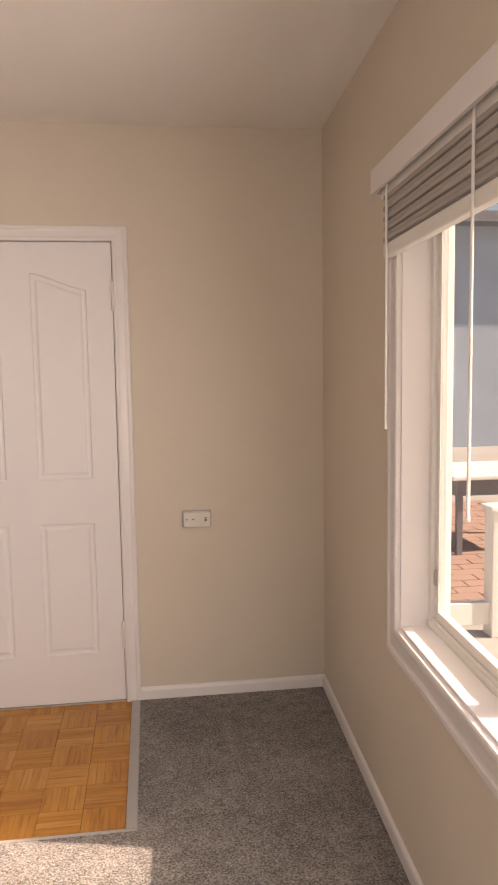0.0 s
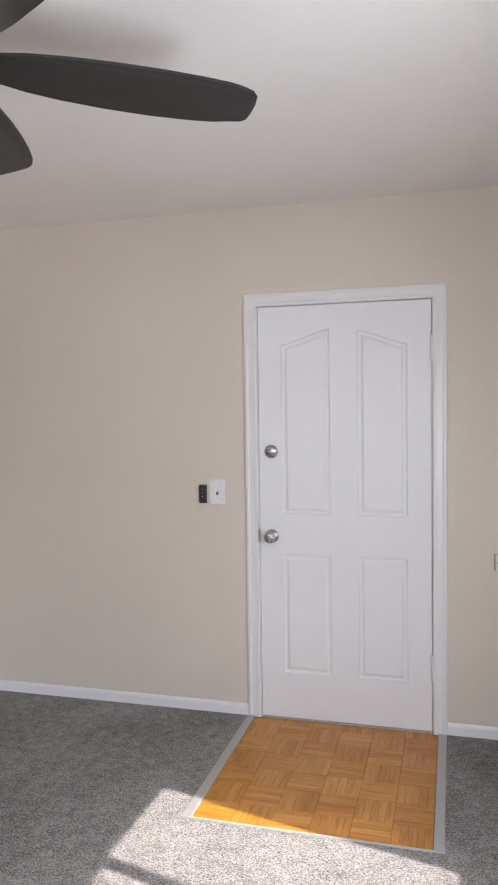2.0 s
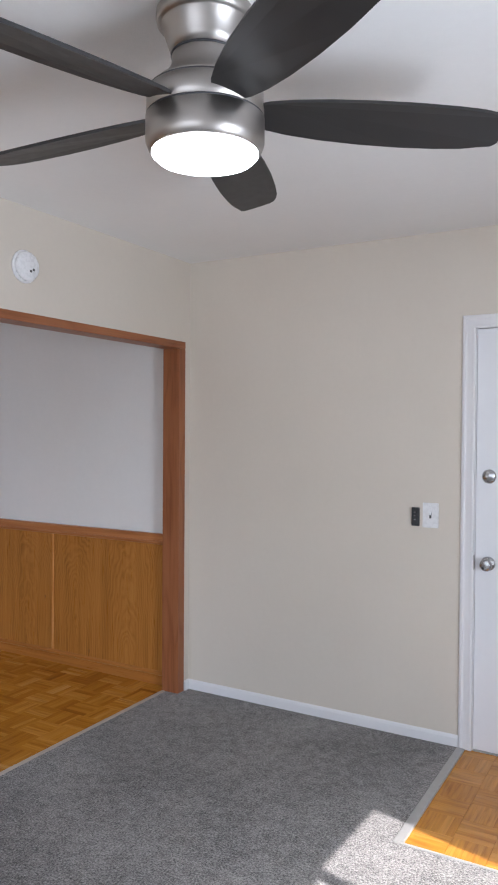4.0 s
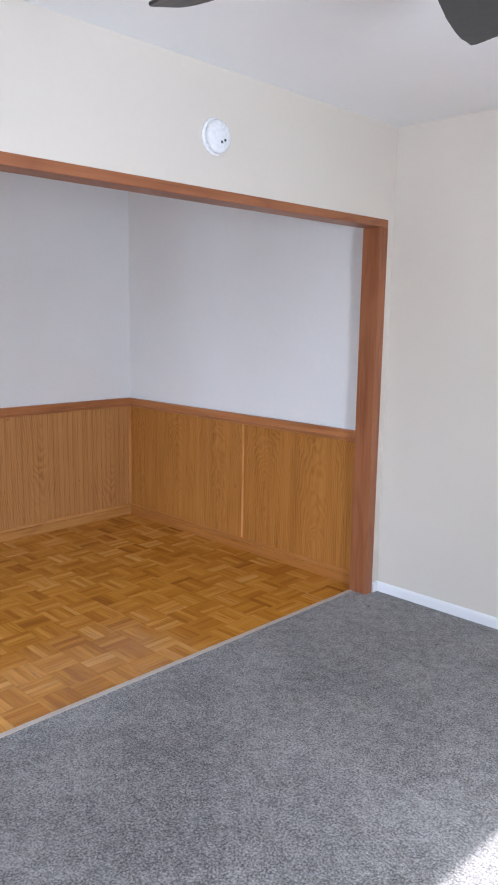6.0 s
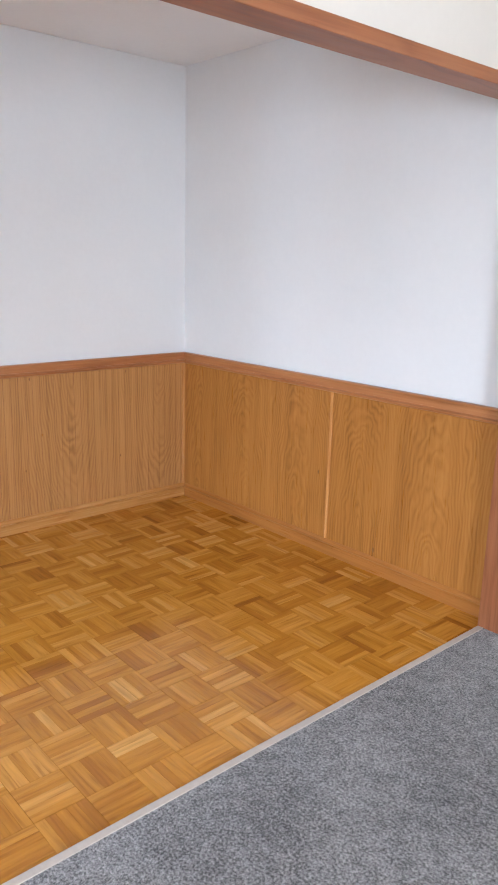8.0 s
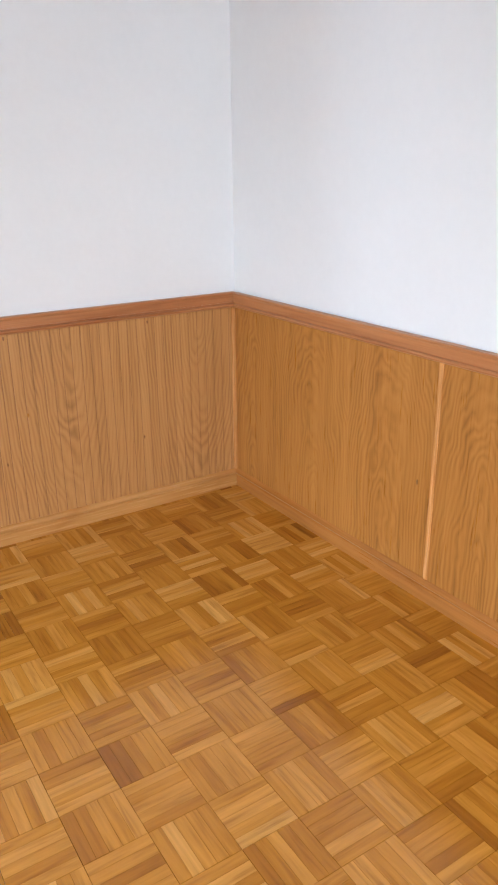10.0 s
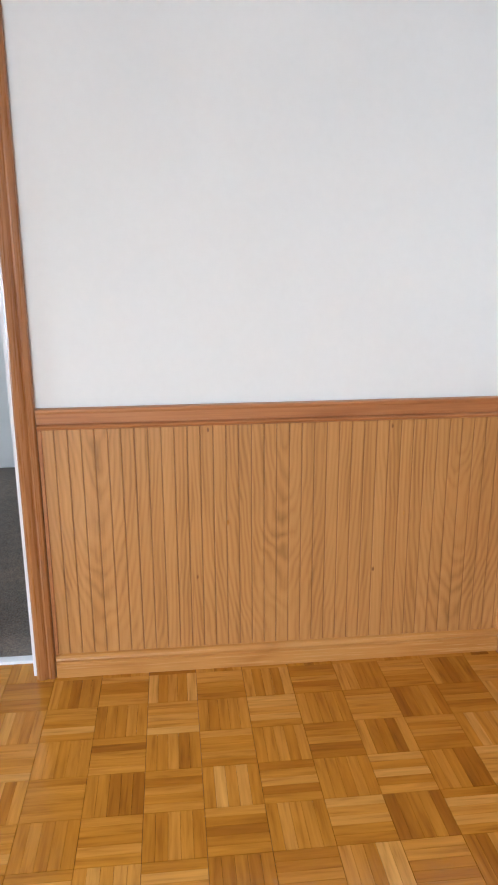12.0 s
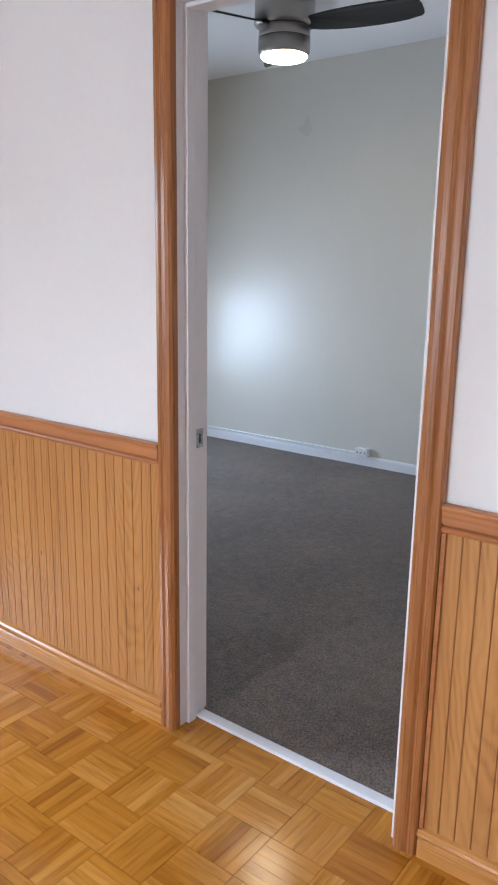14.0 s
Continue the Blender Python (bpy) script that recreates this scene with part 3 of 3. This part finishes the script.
# ---- ceiling fans ----
def ceiling_fan(at, ceiling, lens, first, scale, label, drop=0.0, blades=5, pitch=-13, blade_z=0.229, wide=False):
    fan = thing("ceiling_fan", label, "ceiling fan", (at[0], at[1], ceiling), "ceiling fans")
    k = scale
    part("canopy", lathe([(0.115 * k, -0.001), (0.116 * k, -0.012), (0.114 * k, -0.026 * k), (0.106 * k, -0.028 * k), (0.103 * k, -0.031 * k), (0.088 * k, -0.075 * k), (0.080 * k, -0.098 * k)], 56), NICKEL, fan, "brushed nickel canopy", True)
    neck = [(0.078, -0.099, 0), (0.079, -0.102, 0), (0.080, -0.125, 1), (0.095, -0.150, 1), (0.122, -0.172, 1), (0.133, -0.183, 1)]
    if wide:
        neck = [(0.078, -0.099, 0), (0.150, -0.110, 0), (0.160, -0.122, 0), (0.162, -0.170, 1), (0.150, -0.181, 1), (0.133, -0.183, 1)]
    part("neck", lathe([(r * k, z * k - drop * d) for r, z, d in neck], 56), NICKEL, fan, "brushed nickel neck", True)
    for r, z in ((0.0815, -0.0985), (0.1335, -0.1840), (0.1375, -0.2410)):
        low = 0.0 if z > -0.1 else drop
        part("seam", lathe([(r * k - 0.004, z * k - low - 0.0022), (r * k, z * k - low - 0.0018), (r * k, z * k - low + 0.0018), (r * k - 0.004, z * k - low + 0.0022)], 56), SLOT, fan, "dark joint line", True)
    part("motor_housing", lathe([(0.130 * k, -0.185 * k - drop), (0.136 * k, -0.187 * k - drop), (0.138 * k, -0.238 * k - drop), (0.134 * k, -0.240 * k - drop)], 56), NICKEL, fan, "brushed nickel drum", True)
    part("light_ring", lathe([(0.134 * k, -0.242 * k - drop), (0.139 * k, -0.244 * k - drop), (0.139 * k, -0.300 * k - drop), (0.132 * k, -0.318 * k - drop), (0.126 * k, -0.322 * k - drop)], 56), NICKEL, fan, "brushed nickel light ring", True)
    part("lens", lathe([(0.125 * k, -0.318 * k - drop), (0.125 * k, -0.326 * k - drop), (0.115 * k, -0.336 * k - drop), (0.080 * k, -0.342 * k - drop), (0.0001, -0.344 * k - drop)], 56), lens, fan, "lit round frosted lens", True)
    half = [(0.118, 0.038), (0.14, 0.046), (0.19, 0.058), (0.27, 0.069), (0.37, 0.076), (0.47, 0.078), (0.56, 0.075), (0.62, 0.070), (0.655, 0.062)]
    for i in range(blades):
        bm = bmesh.new()
        up, down = [], []
        pts = [(r, -w) for r, w in half] + [(0.683, -0.052), (0.697, -0.036), (0.702, -0.010), (0.704, 0.022), (0.701, 0.046), (0.690, 0.058)] + [(r, w) for r, w in half[::-1]]
        for r, w in pts:
            camber = 0.006 * (1 - (w / 0.08) ** 2)
            up.append(bm.verts.new((r * k * 1.055, w * k * 1.05, camber + 0.004)))
            down.append(bm.verts.new((r * k * 1.055, w * k * 1.05, camber - 0.004)))
        bm.faces.new(up)
        bm.faces.new(down[::-1])
        for a in range(len(up)):
            b = (a + 1) % len(up)
            bm.faces.new((up[a], down[a], down[b], up[b]))
        bmesh.ops.bevel(bm, geom=[e for e in bm.edges if abs(e.verts[0].co.z - e.verts[1].co.z) < 0.006 and len(e.link_faces) == 2 and any(len(f.verts) > 6 for f in e.link_faces)], offset=0.002, segments=1, affect="EDGES")
        blade = part("blade", bm, BLADE, fan, "matt black curved fan blade")
        blade.matrix_world = Matrix.Translation((at[0], at[1], ceiling - blade_z * k - drop)) @ pose(0, 0, 0, 0, 0, first + 360 / blades * i) @ pose(0, 0, 0, pitch)
    return fan


ceiling_fan((1.520, -2.165), H, LENS, 37.2, 1.01, "brushed nickel ceiling fan with five black blades, lit")
ceiling_fan((-4.220, -3.389), HB, LENS_WARM, 100, 0.97, "nickel ceiling fan with black blades and warm lamp", 0.06, 3, -19, 0.180, True)


# ---- window in the east wall ----
def east_window():
    y0, y1, z0, z1 = -2.8, -1.20, 0.715, 2.02
    win = thing("window_1", "white vinyl slider window with wide casing", "window", kind="structure")
    wide = [(u * 1.45, v) for u, v in CASING]
    c = 0.07 * 1.45
    part("window_casing", moulding((3.43, y1 + c, z0 - c), (0, 0, 1), z1 - z0 + 2 * c, (0, -1, 0), (-1, 0, 0), wide, 1, 1), TRIM, win)
    part("window_casing", moulding((3.43, y0 - c, z0 - c), (0, 0, 1), z1 - z0 + 2 * c, (0, 1, 0), (-1, 0, 0), wide, 1, 1), TRIM, win)
    part("window_casing", moulding((3.43, y0 - c, z0 - c), (0, 1, 0), y1 - y0 + 2 * c, (0, 0, 1), (-1, 0, 0), wide, 1, 1), TRIM, win)
    part("window_casing", moulding((3.43, y0 - c, z1 + c), (0, 1, 0), y1 - y0 + 2 * c, (0, 0, -1), (-1, 0, 0), wide, 1, 1), TRIM, win)
    xr = 3.512
    part("reveal", boxes((3.428, xr, y0, y1, z0, z0 + 0.010), (3.428, xr, y0, y1, z1 - 0.01, z1), (3.428, xr, y1 - 0.008, y1, z0 + 0.010, z1 - 0.01), (3.428, xr, y0, y0 + 0.01, z0 + 0.010, z1 - 0.01)), TRIM, win)
    f = 0.030
    part("window_frame", boxes((xr, 3.575, y0, y1, z0, z0 + f), (xr, 3.575, y0, y1, z1 - f, z1), (xr, 3.575, y0, y0 + f, z0 + f, z1 - f), (xr, 3.575, y1 - f, y1, z0 + f, z1 - f), bevel=0.004), VINYL, win)
    part("track", boxes((xr + 0.006, xr + 0.010, y0 + f, y1 - f, z0 + f, z0 + f + 0.012), (xr + 0.034, xr + 0.038, y0 + f, y1 - f, z0 + f, z0 + f + 0.012), bevel=0.001), VINYL, win)

    def sash(a, b, x):
        s, lo, hi = 0.042, z0 + f, z1 - f
        ob = part("sash", boxes((x, x + 0.022, a, b, lo, lo + s), (x, x + 0.022, a, b, hi - s, hi), (x, x + 0.022, a, a + s, lo + s, hi - s), (x, x + 0.022, b - s, b, lo + s, hi - s), bevel=0.004), VINYL, win)
        bead_in = 0.008
        part("glazing_bead", boxes((x - 0.003, x, a + s - bead_in, b - s + bead_in, lo + s - bead_in, lo + s), (x - 0.003, x, b - s, b - s + bead_in, lo + s, hi - s), (x - 0.003, x, a + s - bead_in, a + s, lo + s, hi - s), bevel=0.001), VINYL, ob)
        pane = part("pane", boxes((x + 0.008, x + 0.013, a + s, b - s, lo + s, hi - s)), GLASS, ob)
        pane.visible_shadow = False
        return ob

    first = sash(-1.81, y1 - f, xr + 0.011)
    sash(y0 + f, -1.755, xr + 0.039)
    part("latch", boxes((xr + 0.003, xr + 0.012, y1 - f - 0.030, y1 - f - 0.014, 0.86, 0.905), bevel=0.002), STRIP, first)
    turned(win)


def window_blind():
    bl = thing("window_blind", "grey cloth blind pulled up under a white valance", "blind")
    part("valance", boxes((3.362, 3.374, -3.0, -1.10, 2.003, 2.073), (3.374, 3.4105, -1.112, -1.10, 2.003, 2.073), (3.374, 3.4105, -3.0, -2.988, 2.003, 2.073), (3.374, 3.4105, -2.988, -1.112, 2.062, 2.073), bevel=0.003), TRIM, bl, "white painted valance board")
    part("headrail", boxes((3.386, 3.4105, -2.94, -1.13, 1.985, 2.055), bevel=0.003), VINYL, bl)
    for i in range(9):
        z = 1.856 + i * 0.0145
        part("fold", boxes((3.382 + 0.005 * (i % 2), 3.4105 - 0.003 * (i % 3), -2.93, -1.16 - 0.004 * (i % 3), z, z + 0.0135), bevel=0.005), BLIND, bl)
    part("bottom_rail", boxes((3.384, 3.4105, -2.935, -1.16, 1.812, 1.850), bevel=0.006), VINYL, bl, "white bottom rail")
    for y, z in ((-1.215, 1.32), (-1.84, 1.18)):
        bm = lathe([(0.0045, z), (0.005, z + 0.004), (0.004, z + 0.02), (0.0035, 2.02)], 10)
        w = part("wand", bm, VINYL, bl, "thin white tilt wand")
        w.location = (3.3785, y, 0)
    turned(bl)


east_window()
window_blind()

# ---- outdoors beyond the window ----
structure("ground", boxes((-80, 90, -80, 80, -0.30, -0.20)), CONC, "sunlit pale ground outside the house", "ground")


def yard():
    rail = thing("porch_rail", "white painted post and rail outside the window", "railing")
    part("post", boxes((4.71, 4.83, 0.94, 1.06, -0.2, 0.60), bevel=0.008), VINYL, rail)
    part("post_cap", boxes((4.69, 4.85, 0.92, 1.08, 0.60, 0.63), bevel=0.008), VINYL, rail)
    part("rail", boxes((3.75, 4.71, 0.97, 1.03, -0.12, 0.02), bevel=0.006), VINYL, rail)
    part("rail", boxes((4.83, 6.6, 0.97, 1.03, -0.12, 0.02), bevel=0.006), VINYL, rail)
    tb = thing("patio_table", "grey patio table with a pale top", "table")
    part("tabletop", boxes((5.2, 6.2, 2.7, 3.6, 0.50, 0.54), bevel=0.01), VINYL, tb, "pale tabletop")
    part("apron", boxes((5.25, 6.15, 2.75, 3.55, 0.36, 0.50)), DARKT, tb)
    for x in (5.3, 6.1):
        for y in (2.8, 3.5):
            part("leg", boxes((x - 0.025, x + 0.025, y - 0.025, y + 0.025, -0.19, 0.36)), DARKT, tb)
    house = thing("neighbour_house", "pale blue-grey neighbouring house with dark windows", "house")
    part("wall", boxes((2.0, 24.0, 11.0, 11.3, -0.2, 4.2)), STUCCO, house)
    part("roof", boxes((1.6, 24.4, 10.5, 15.0, 4.2, 4.4)), DARKT, house)
    for x in (5.2, 7.6, 10.4):
        w = part("window", boxes((x, x + 1.1, 10.96, 11.0, 0.9, 2.2)), VINYL, house)
        part("pane", boxes((x + 0.07, x + 1.03, 10.94, 10.96, 0.97, 2.13)), DARKT, w)
    paving = thing("patio_paving", "reddish brick paving in the yard", "paving", kind="structure")
    rnd_p = random.Random(3)
    me = mesh_of("paver", boxes((0, 0.29, 0, 0.14, 0, 0.03), bevel=0.004), BRICK)
    for i in range(8):
        for j in range(26):
            p = new("paver", me)
            p.parent = paving
            p.location = (4.1 + 0.3 * i + 0.15 * (j % 2), 1.3 + 0.15 * j, -0.20 + 0.004 * rnd_p.random())


yard()

# ---- wide opening to the dining room ----
op = thing("opening_trim", "reddish stained wood lining of the wide opening", "trim", kind="structure")
part("jamb_post", boxes((-0.112, 0.004, -0.114, -0.052, 0.0, 2.020), bevel=0.003), POST, op)
part("jamb_post", boxes((-0.112, 0.004, -3.402, -3.338, 0.0, 2.020), bevel=0.003), POST, op)
part("head_board", boxes((-0.112, 0.004, -3.402, -0.052, 2.0205, 2.0615), bevel=0.003), wood("stained_head", (0.38, 0.15, 0.06, 1), (0.30, 0.105, 0.04, 1), (0.19, 0.058, 0.02, 1), 1, 6, 6.0, 0.4, contrast=0.35), op)
structure("transition_strip", boxes((-0.108, -0.082, -3.338, -0.115, -0.010, 0.009), bevel=0.003), STRIPW, "pale strip between carpet and parquet", "trim")

# ---- dining room panelling ----
FRONT_X, FRONT_Y = -2.308, -0.028
wains = thing("wainscot_west", "honey oak beadboard wainscot below a chair rail", "wainscot", kind="structure")
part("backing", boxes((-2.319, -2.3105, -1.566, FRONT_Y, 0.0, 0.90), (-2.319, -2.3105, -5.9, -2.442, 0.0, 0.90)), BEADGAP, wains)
STEP = 0.0405


def bead_strip(width):
    h, g = width / 2, 0.0014
    prof = [(-h, -0.0044), (-h + 0.0005, -0.0030), (-h + g, -0.0006), (-h + g + 0.002, 0.0), (h - 0.003, 0.0), (h - 0.0008, -0.0006), (h, -0.0044)]
    return mesh_of("bead_strip", moulding((0, 0, 0.078), (0, 0, 1), 0.774, (0, 1, 0), (1, 0, 0), prof), OAK_W)


bead = bead_strip(STEP - 0.0012)
first_strip = [-1.270 + STEP * (i + 0.5) for i in range(-7, 32)] + [-2.442 - STEP * (i + 0.5) for i in range(84)]
for y in first_strip:
    if y > FRONT_Y - 0.002 or y < -5.89:
        continue
    s = new("bead_strip", bead)
    s.parent, s.location = wains, (FRONT_X, y - (0.0016 if y < -1.27 else 0.0), 0)
part("chair_rail", moulding((FRONT_X - 0.008, -1.562, 0.8515), (0, 1, 0), 1.562 + FRONT_Y, (0, 0, 1), (1, 0, 0), CHAIR), RAIL, wains)
part("chair_rail", moulding((FRONT_X - 0.008, -5.9, 0.8515), (0, 1, 0), 3.458, (0, 0, 1), (1, 0, 0), CHAIR), RAIL, wains)
part("oak_base", moulding((FRONT_X - 0.003, -1.562, 0.0), (0, 1, 0), 1.562 + FRONT_Y, (0, 0, 1), (1, 0, 0), OAKBASE), PINE, wains)
part("oak_base", moulding((FRONT_X - 0.003, -5.9, 0.0), (0, 1, 0), 3.458, (0, 0, 1), (1, 0, 0), OAKBASE), PINE, wains)
part("edge_strip", boxes((FRONT_X, FRONT_X + 0.008, -1.562, -1.551, 0.083, 0.8515), bevel=0.002), RAIL, wains)
part("corner_strip", boxes((FRONT_X, FRONT_X + 0.012, FRONT_Y - 0.016, FRONT_Y, 0.083, 0.8515), bevel=0.003), STRIPWOOD, wains)
for y, z in ((-0.983, 0.525), (-0.398, 0.532), (-0.450, 0.832), (-0.494, 0.335), (-1.086, 0.338), (-1.042, 0.837), (-3.036, 0.43), (-2.546, 0.432)):
    bm = lathe([(0.0060, 0.0), (0.0045, 0.0006), (0.0001, 0.0007)], 16)
    bmesh.ops.scale(bm, vec=(1.5, 0.7, 1), verts=bm.verts)
    kn = part("knot", bm, KNOT if z < 0.5 or z > 0.8 else PINE, wains)
    kn.matrix_world = pose(FRONT_X - 0.0004, y, z, 0, 90, 0)

wn2 = thing("wainscot_north", "amber oak plywood wainscot with a batten joint", "wainscot", kind="structure")
part("panel", boxes((-2.308, -1.073, FRONT_Y, -0.016, 0.0, 0.90)), OAK_N, wn2)
part("panel", boxes((-1.070, -0.113, FRONT_Y, -0.016, 0.0, 0.90)), OAK_N, wn2)
for x, z, k in ((-0.756, 0.117, 1.4), (-1.142, 0.424, 1.0)):
    bm = lathe([(0.0075 * k, 0.0), (0.005 * k, 0.0008), (0.0001, 0.0009)], 16)
    bmesh.ops.scale(bm, vec=(0.7, 1.6, 1), verts=bm.verts)
    part("knot", bm, KNOT, wn2).matrix_world = pose(x, FRONT_Y + 0.0003, z, 90)
part("batten", boxes((-1.079, -1.063, FRONT_Y - 0.005, FRONT_Y, 0.083, 0.8515), bevel=0.002), STRIPWOOD, wn2)
part("chair_rail", moulding((-2.285, FRONT_Y + 0.006, 0.8515), (1, 0, 0), 2.172, (0, 0, 1), (0, -1, 0), CHAIR), RAILX, wn2)
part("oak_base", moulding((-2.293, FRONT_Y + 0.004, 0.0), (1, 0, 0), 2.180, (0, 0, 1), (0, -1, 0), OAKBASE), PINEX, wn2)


# ---- bedroom doorway ----
def bedroom_doorway():
    fr = thing("door_frame_2", "stained oak casing round a white painted jamb", "door frame", kind="structure")
    x = -2.320
    DOORCASE = [(u * 0.93, v * 1.35 + (0.005 if v else 0)) for u, v in WCASING]
    part("casing", moulding((x, -1.565, 0.0), (0, 0, 1), 2.16, (0, -1, 0), (1, 0, 0), DOORCASE, 0, 1), CASEW, fr)
    part("casing", moulding((x, -2.443, 0.0), (0, 0, 1), 2.16, (0, 1, 0), (1, 0, 0), DOORCASE, 0, 1), CASEW, fr)
    part("casing", moulding((x, -2.443, 2.16), (0, 1, 0), 0.878, (0, 0, -1), (1, 0, 0), DOORCASE, 1, 1), RAIL, fr)
    part("jamb", boxes((-2.446, -2.318, -2.401, -2.388, 0, 2.10), (-2.446, -2.318, -1.641, -1.6245, 0, 2.10), (-2.446, -2.318, -2.388, -1.641, 2.087, 2.099), bevel=0.001), TRIM, fr)
    part("stop", boxes((-2.392, -2.357, -2.388, -2.376, 0, 2.087), (-2.392, -2.357, -1.646, -1.641, 0, 2.087), (-2.392, -2.357, -2.376, -1.646, 2.075, 2.087), bevel=0.002), TRIM, fr)
    part("casing", boxes((-2.46, -2.443, -2.462, -2.392, 0, 2.16), (-2.46, -2.443, -1.642, -1.572, 0, 2.16), (-2.46, -2.443, -2.462, -1.572, 2.16, 2.22), bevel=0.003), TRIM, fr, "white painted casing")
    part("strike_plate", boxes((-2.434, -2.405, -2.389, -2.3855, 0.897, 0.955), bevel=0.001), SATIN, fr, "dark metal strike plate")
    part("strike_hole", boxes((-2.424, -2.414, -2.3858, -2.3848, 0.912, 0.94)), SLOT, fr)
    structure("threshold", boxes((-2.438, -2.4, -2.386, -1.643, -0.01, 0.01), bevel=0.004), ALU, "pale metal threshold strip in the doorway", "threshold")


bedroom_doorway()


# ---- bedroom ----
def closet():
    cl = thing("closet", "white painted built-in closet with an upper cabinet", "closet")
    xf, y0 = -4.74, -2.62
    part("body", boxes((-5.598, xf, y0, -1.202, 0.0, HB - 0.002)), TRIM, cl)
    for a, b in ((y0 + 0.075, -1.95), (-1.91, -1.3)):
        up = part("upper_door", boxes((xf, xf + 0.018, a, b, 1.975, 2.68), bevel=0.003), TRIM, cl)
        lo = part("lower_door", boxes((xf, xf + 0.018, a, b, 0.07, 1.90), bevel=0.003), TRIM, cl)
        part("inset", boxes((xf + 0.018, xf + 0.022, a + 0.07, b - 0.07, 0.15, 1.82), bevel=0.002), TRIM, lo)
        for z, par in ((2.02, up), (1.02, lo)):
            kb = part("knob", lathe([(0.006, 0), (0.006, 0.012), (0.014, 0.018), (0.015, 0.026), (0.0001, 0.031)], 20), PLATE, par, "", True)
            kb.matrix_world = pose(xf + 0.018, a + 0.035, z, 0, 90, 0)
        for z in (2.55, 1.70, 0.3):
            part("hinge", boxes((xf + 0.001, xf + 0.022, a - 0.008, a, z - 0.03, z + 0.03), bevel=0.002), TRIM, cl)


def raceway():
    rw = thing("surface_raceway", "white surface raceway ending in a low outlet", "outlet")
    part("channel", boxes((-5.5995, -5.580, -5.68, -3.60, 0.081, 0.100), bevel=0.003), PLATE, rw)
    part("box", boxes((-5.5995, -5.550, -3.60, -3.49, 0.081, 0.140), bevel=0.006), PLATE, rw)
    for y in (-3.575, -3.545, -3.515):
        part("slot", boxes((-5.5505, -5.5490, y - 0.005, y + 0.005, 0.106, 0.116)), SLOT, rw)


closet()
raceway()


# ---- metal edges round the entry parquet ----
structure("entry_strip_west", boxes((1.597, 1.635, -0.962, -0.018, -0.010, 0.010), bevel=0.003), STRIP, "grey metal carpet edge strip", "trim")
structure("entry_strip_east", boxes((2.527, 2.565, -0.962, -0.018, -0.010, 0.010), bevel=0.003), STRIP, "grey metal carpet edge strip", "trim")
structure("entry_strip_south", boxes((1.597, 2.565, -0.974, -0.962, -0.010, 0.010), bevel=0.003), STRIP, "thin grey metal carpet edge strip", "trim")

# ---- parquet: square blocks of five fingers, laid by turns ----


def tile_mesh(name, pitch, seed, material):
    rnd = random.Random(seed)
    bm = bmesh.new()
    n, s = 5, pitch - 0.0006
    for i in range(n):
        y0 = -s / 2 + s * i / n
        top = -0.0003 * rnd.random()
        v = bm_box(bm, -s / 2, s / 2, y0, y0 + s / n, -0.009, top)
        for w in v:
            if w.co.z > -0.005:
                w.co.x -= math.copysign(0.0005, w.co.x)
                w.co.y += 0.00035 if w.co.y < y0 + s / n / 2 else -0.00035
    # side faces stay, the underside is never seen
    bmesh.ops.delete(bm, geom=[f for f in bm.faces if f.normal.z < -0.9], context="FACES")
    return mesh_of(name, bm, material)


P = 0.156
blocks = [tile_mesh("parquet_block", P, 100 + i, PARQ) for i in range(6)]
dfloor = thing("floor_dining_parquet", "honey oak finger parquet laid in basket weave", "floor", kind="structure")
rnd = random.Random(5)
far = bmesh.new()
for i in range(-11, 5):
    for j in range(-31, 9):
        x, y = -0.7195 + P * (i + 0.5), -1.257 + P * (j + 0.5)
        if x < -2.40 or x > -0.17 or y > -0.03 or y < -5.95:
            continue
        turn = 90 if (i + j) % 2 else 0
        if y > -3.35:
            b = new("parquet_block", rnd.choice(blocks))
            b.parent = dfloor
            b.matrix_local = pose(x, y, -0.0004 * rnd.random(), 0, 0, turn + 180 * rnd.randint(0, 1))
        else:
            me = rnd.choice(blocks)
            tmp = bmesh.new()
            tmp.from_mesh(me)
            bmesh.ops.transform(tmp, matrix=pose(x, y, 0, 0, 0, turn), verts=tmp.verts)
            tm = bpy.data.meshes.new("tmp")
            tmp.to_mesh(tm)
            tmp.free()
            far.from_mesh(tm)
            bpy.data.meshes.remove(tm)
tagged(part("parquet_rest", far, PARQ, dfloor), kind="stuff")

E0 = 0.1487
small = [tile_mesh("entry_block", E0, 200 + i, PARQ_ENTRY) for i in range(4)]
efloor = thing("floor_entry_parquet", "honey parquet square in front of the door", "floor", kind="structure")
for i in range(6):
    for j in range(7):
        x, y = 1.6345 + E0 * (i + 0.5), -0.962 + E0 * (j + 0.5)
        if y > 0.02:
            continue
        b = new("parquet_block", rnd.choice(small))
        b.parent = efloor
        b.matrix_local = pose(x, y, 0, 0, 0, (90 if (i + j) % 2 else 0) + 180 * rnd.randint(0, 1))
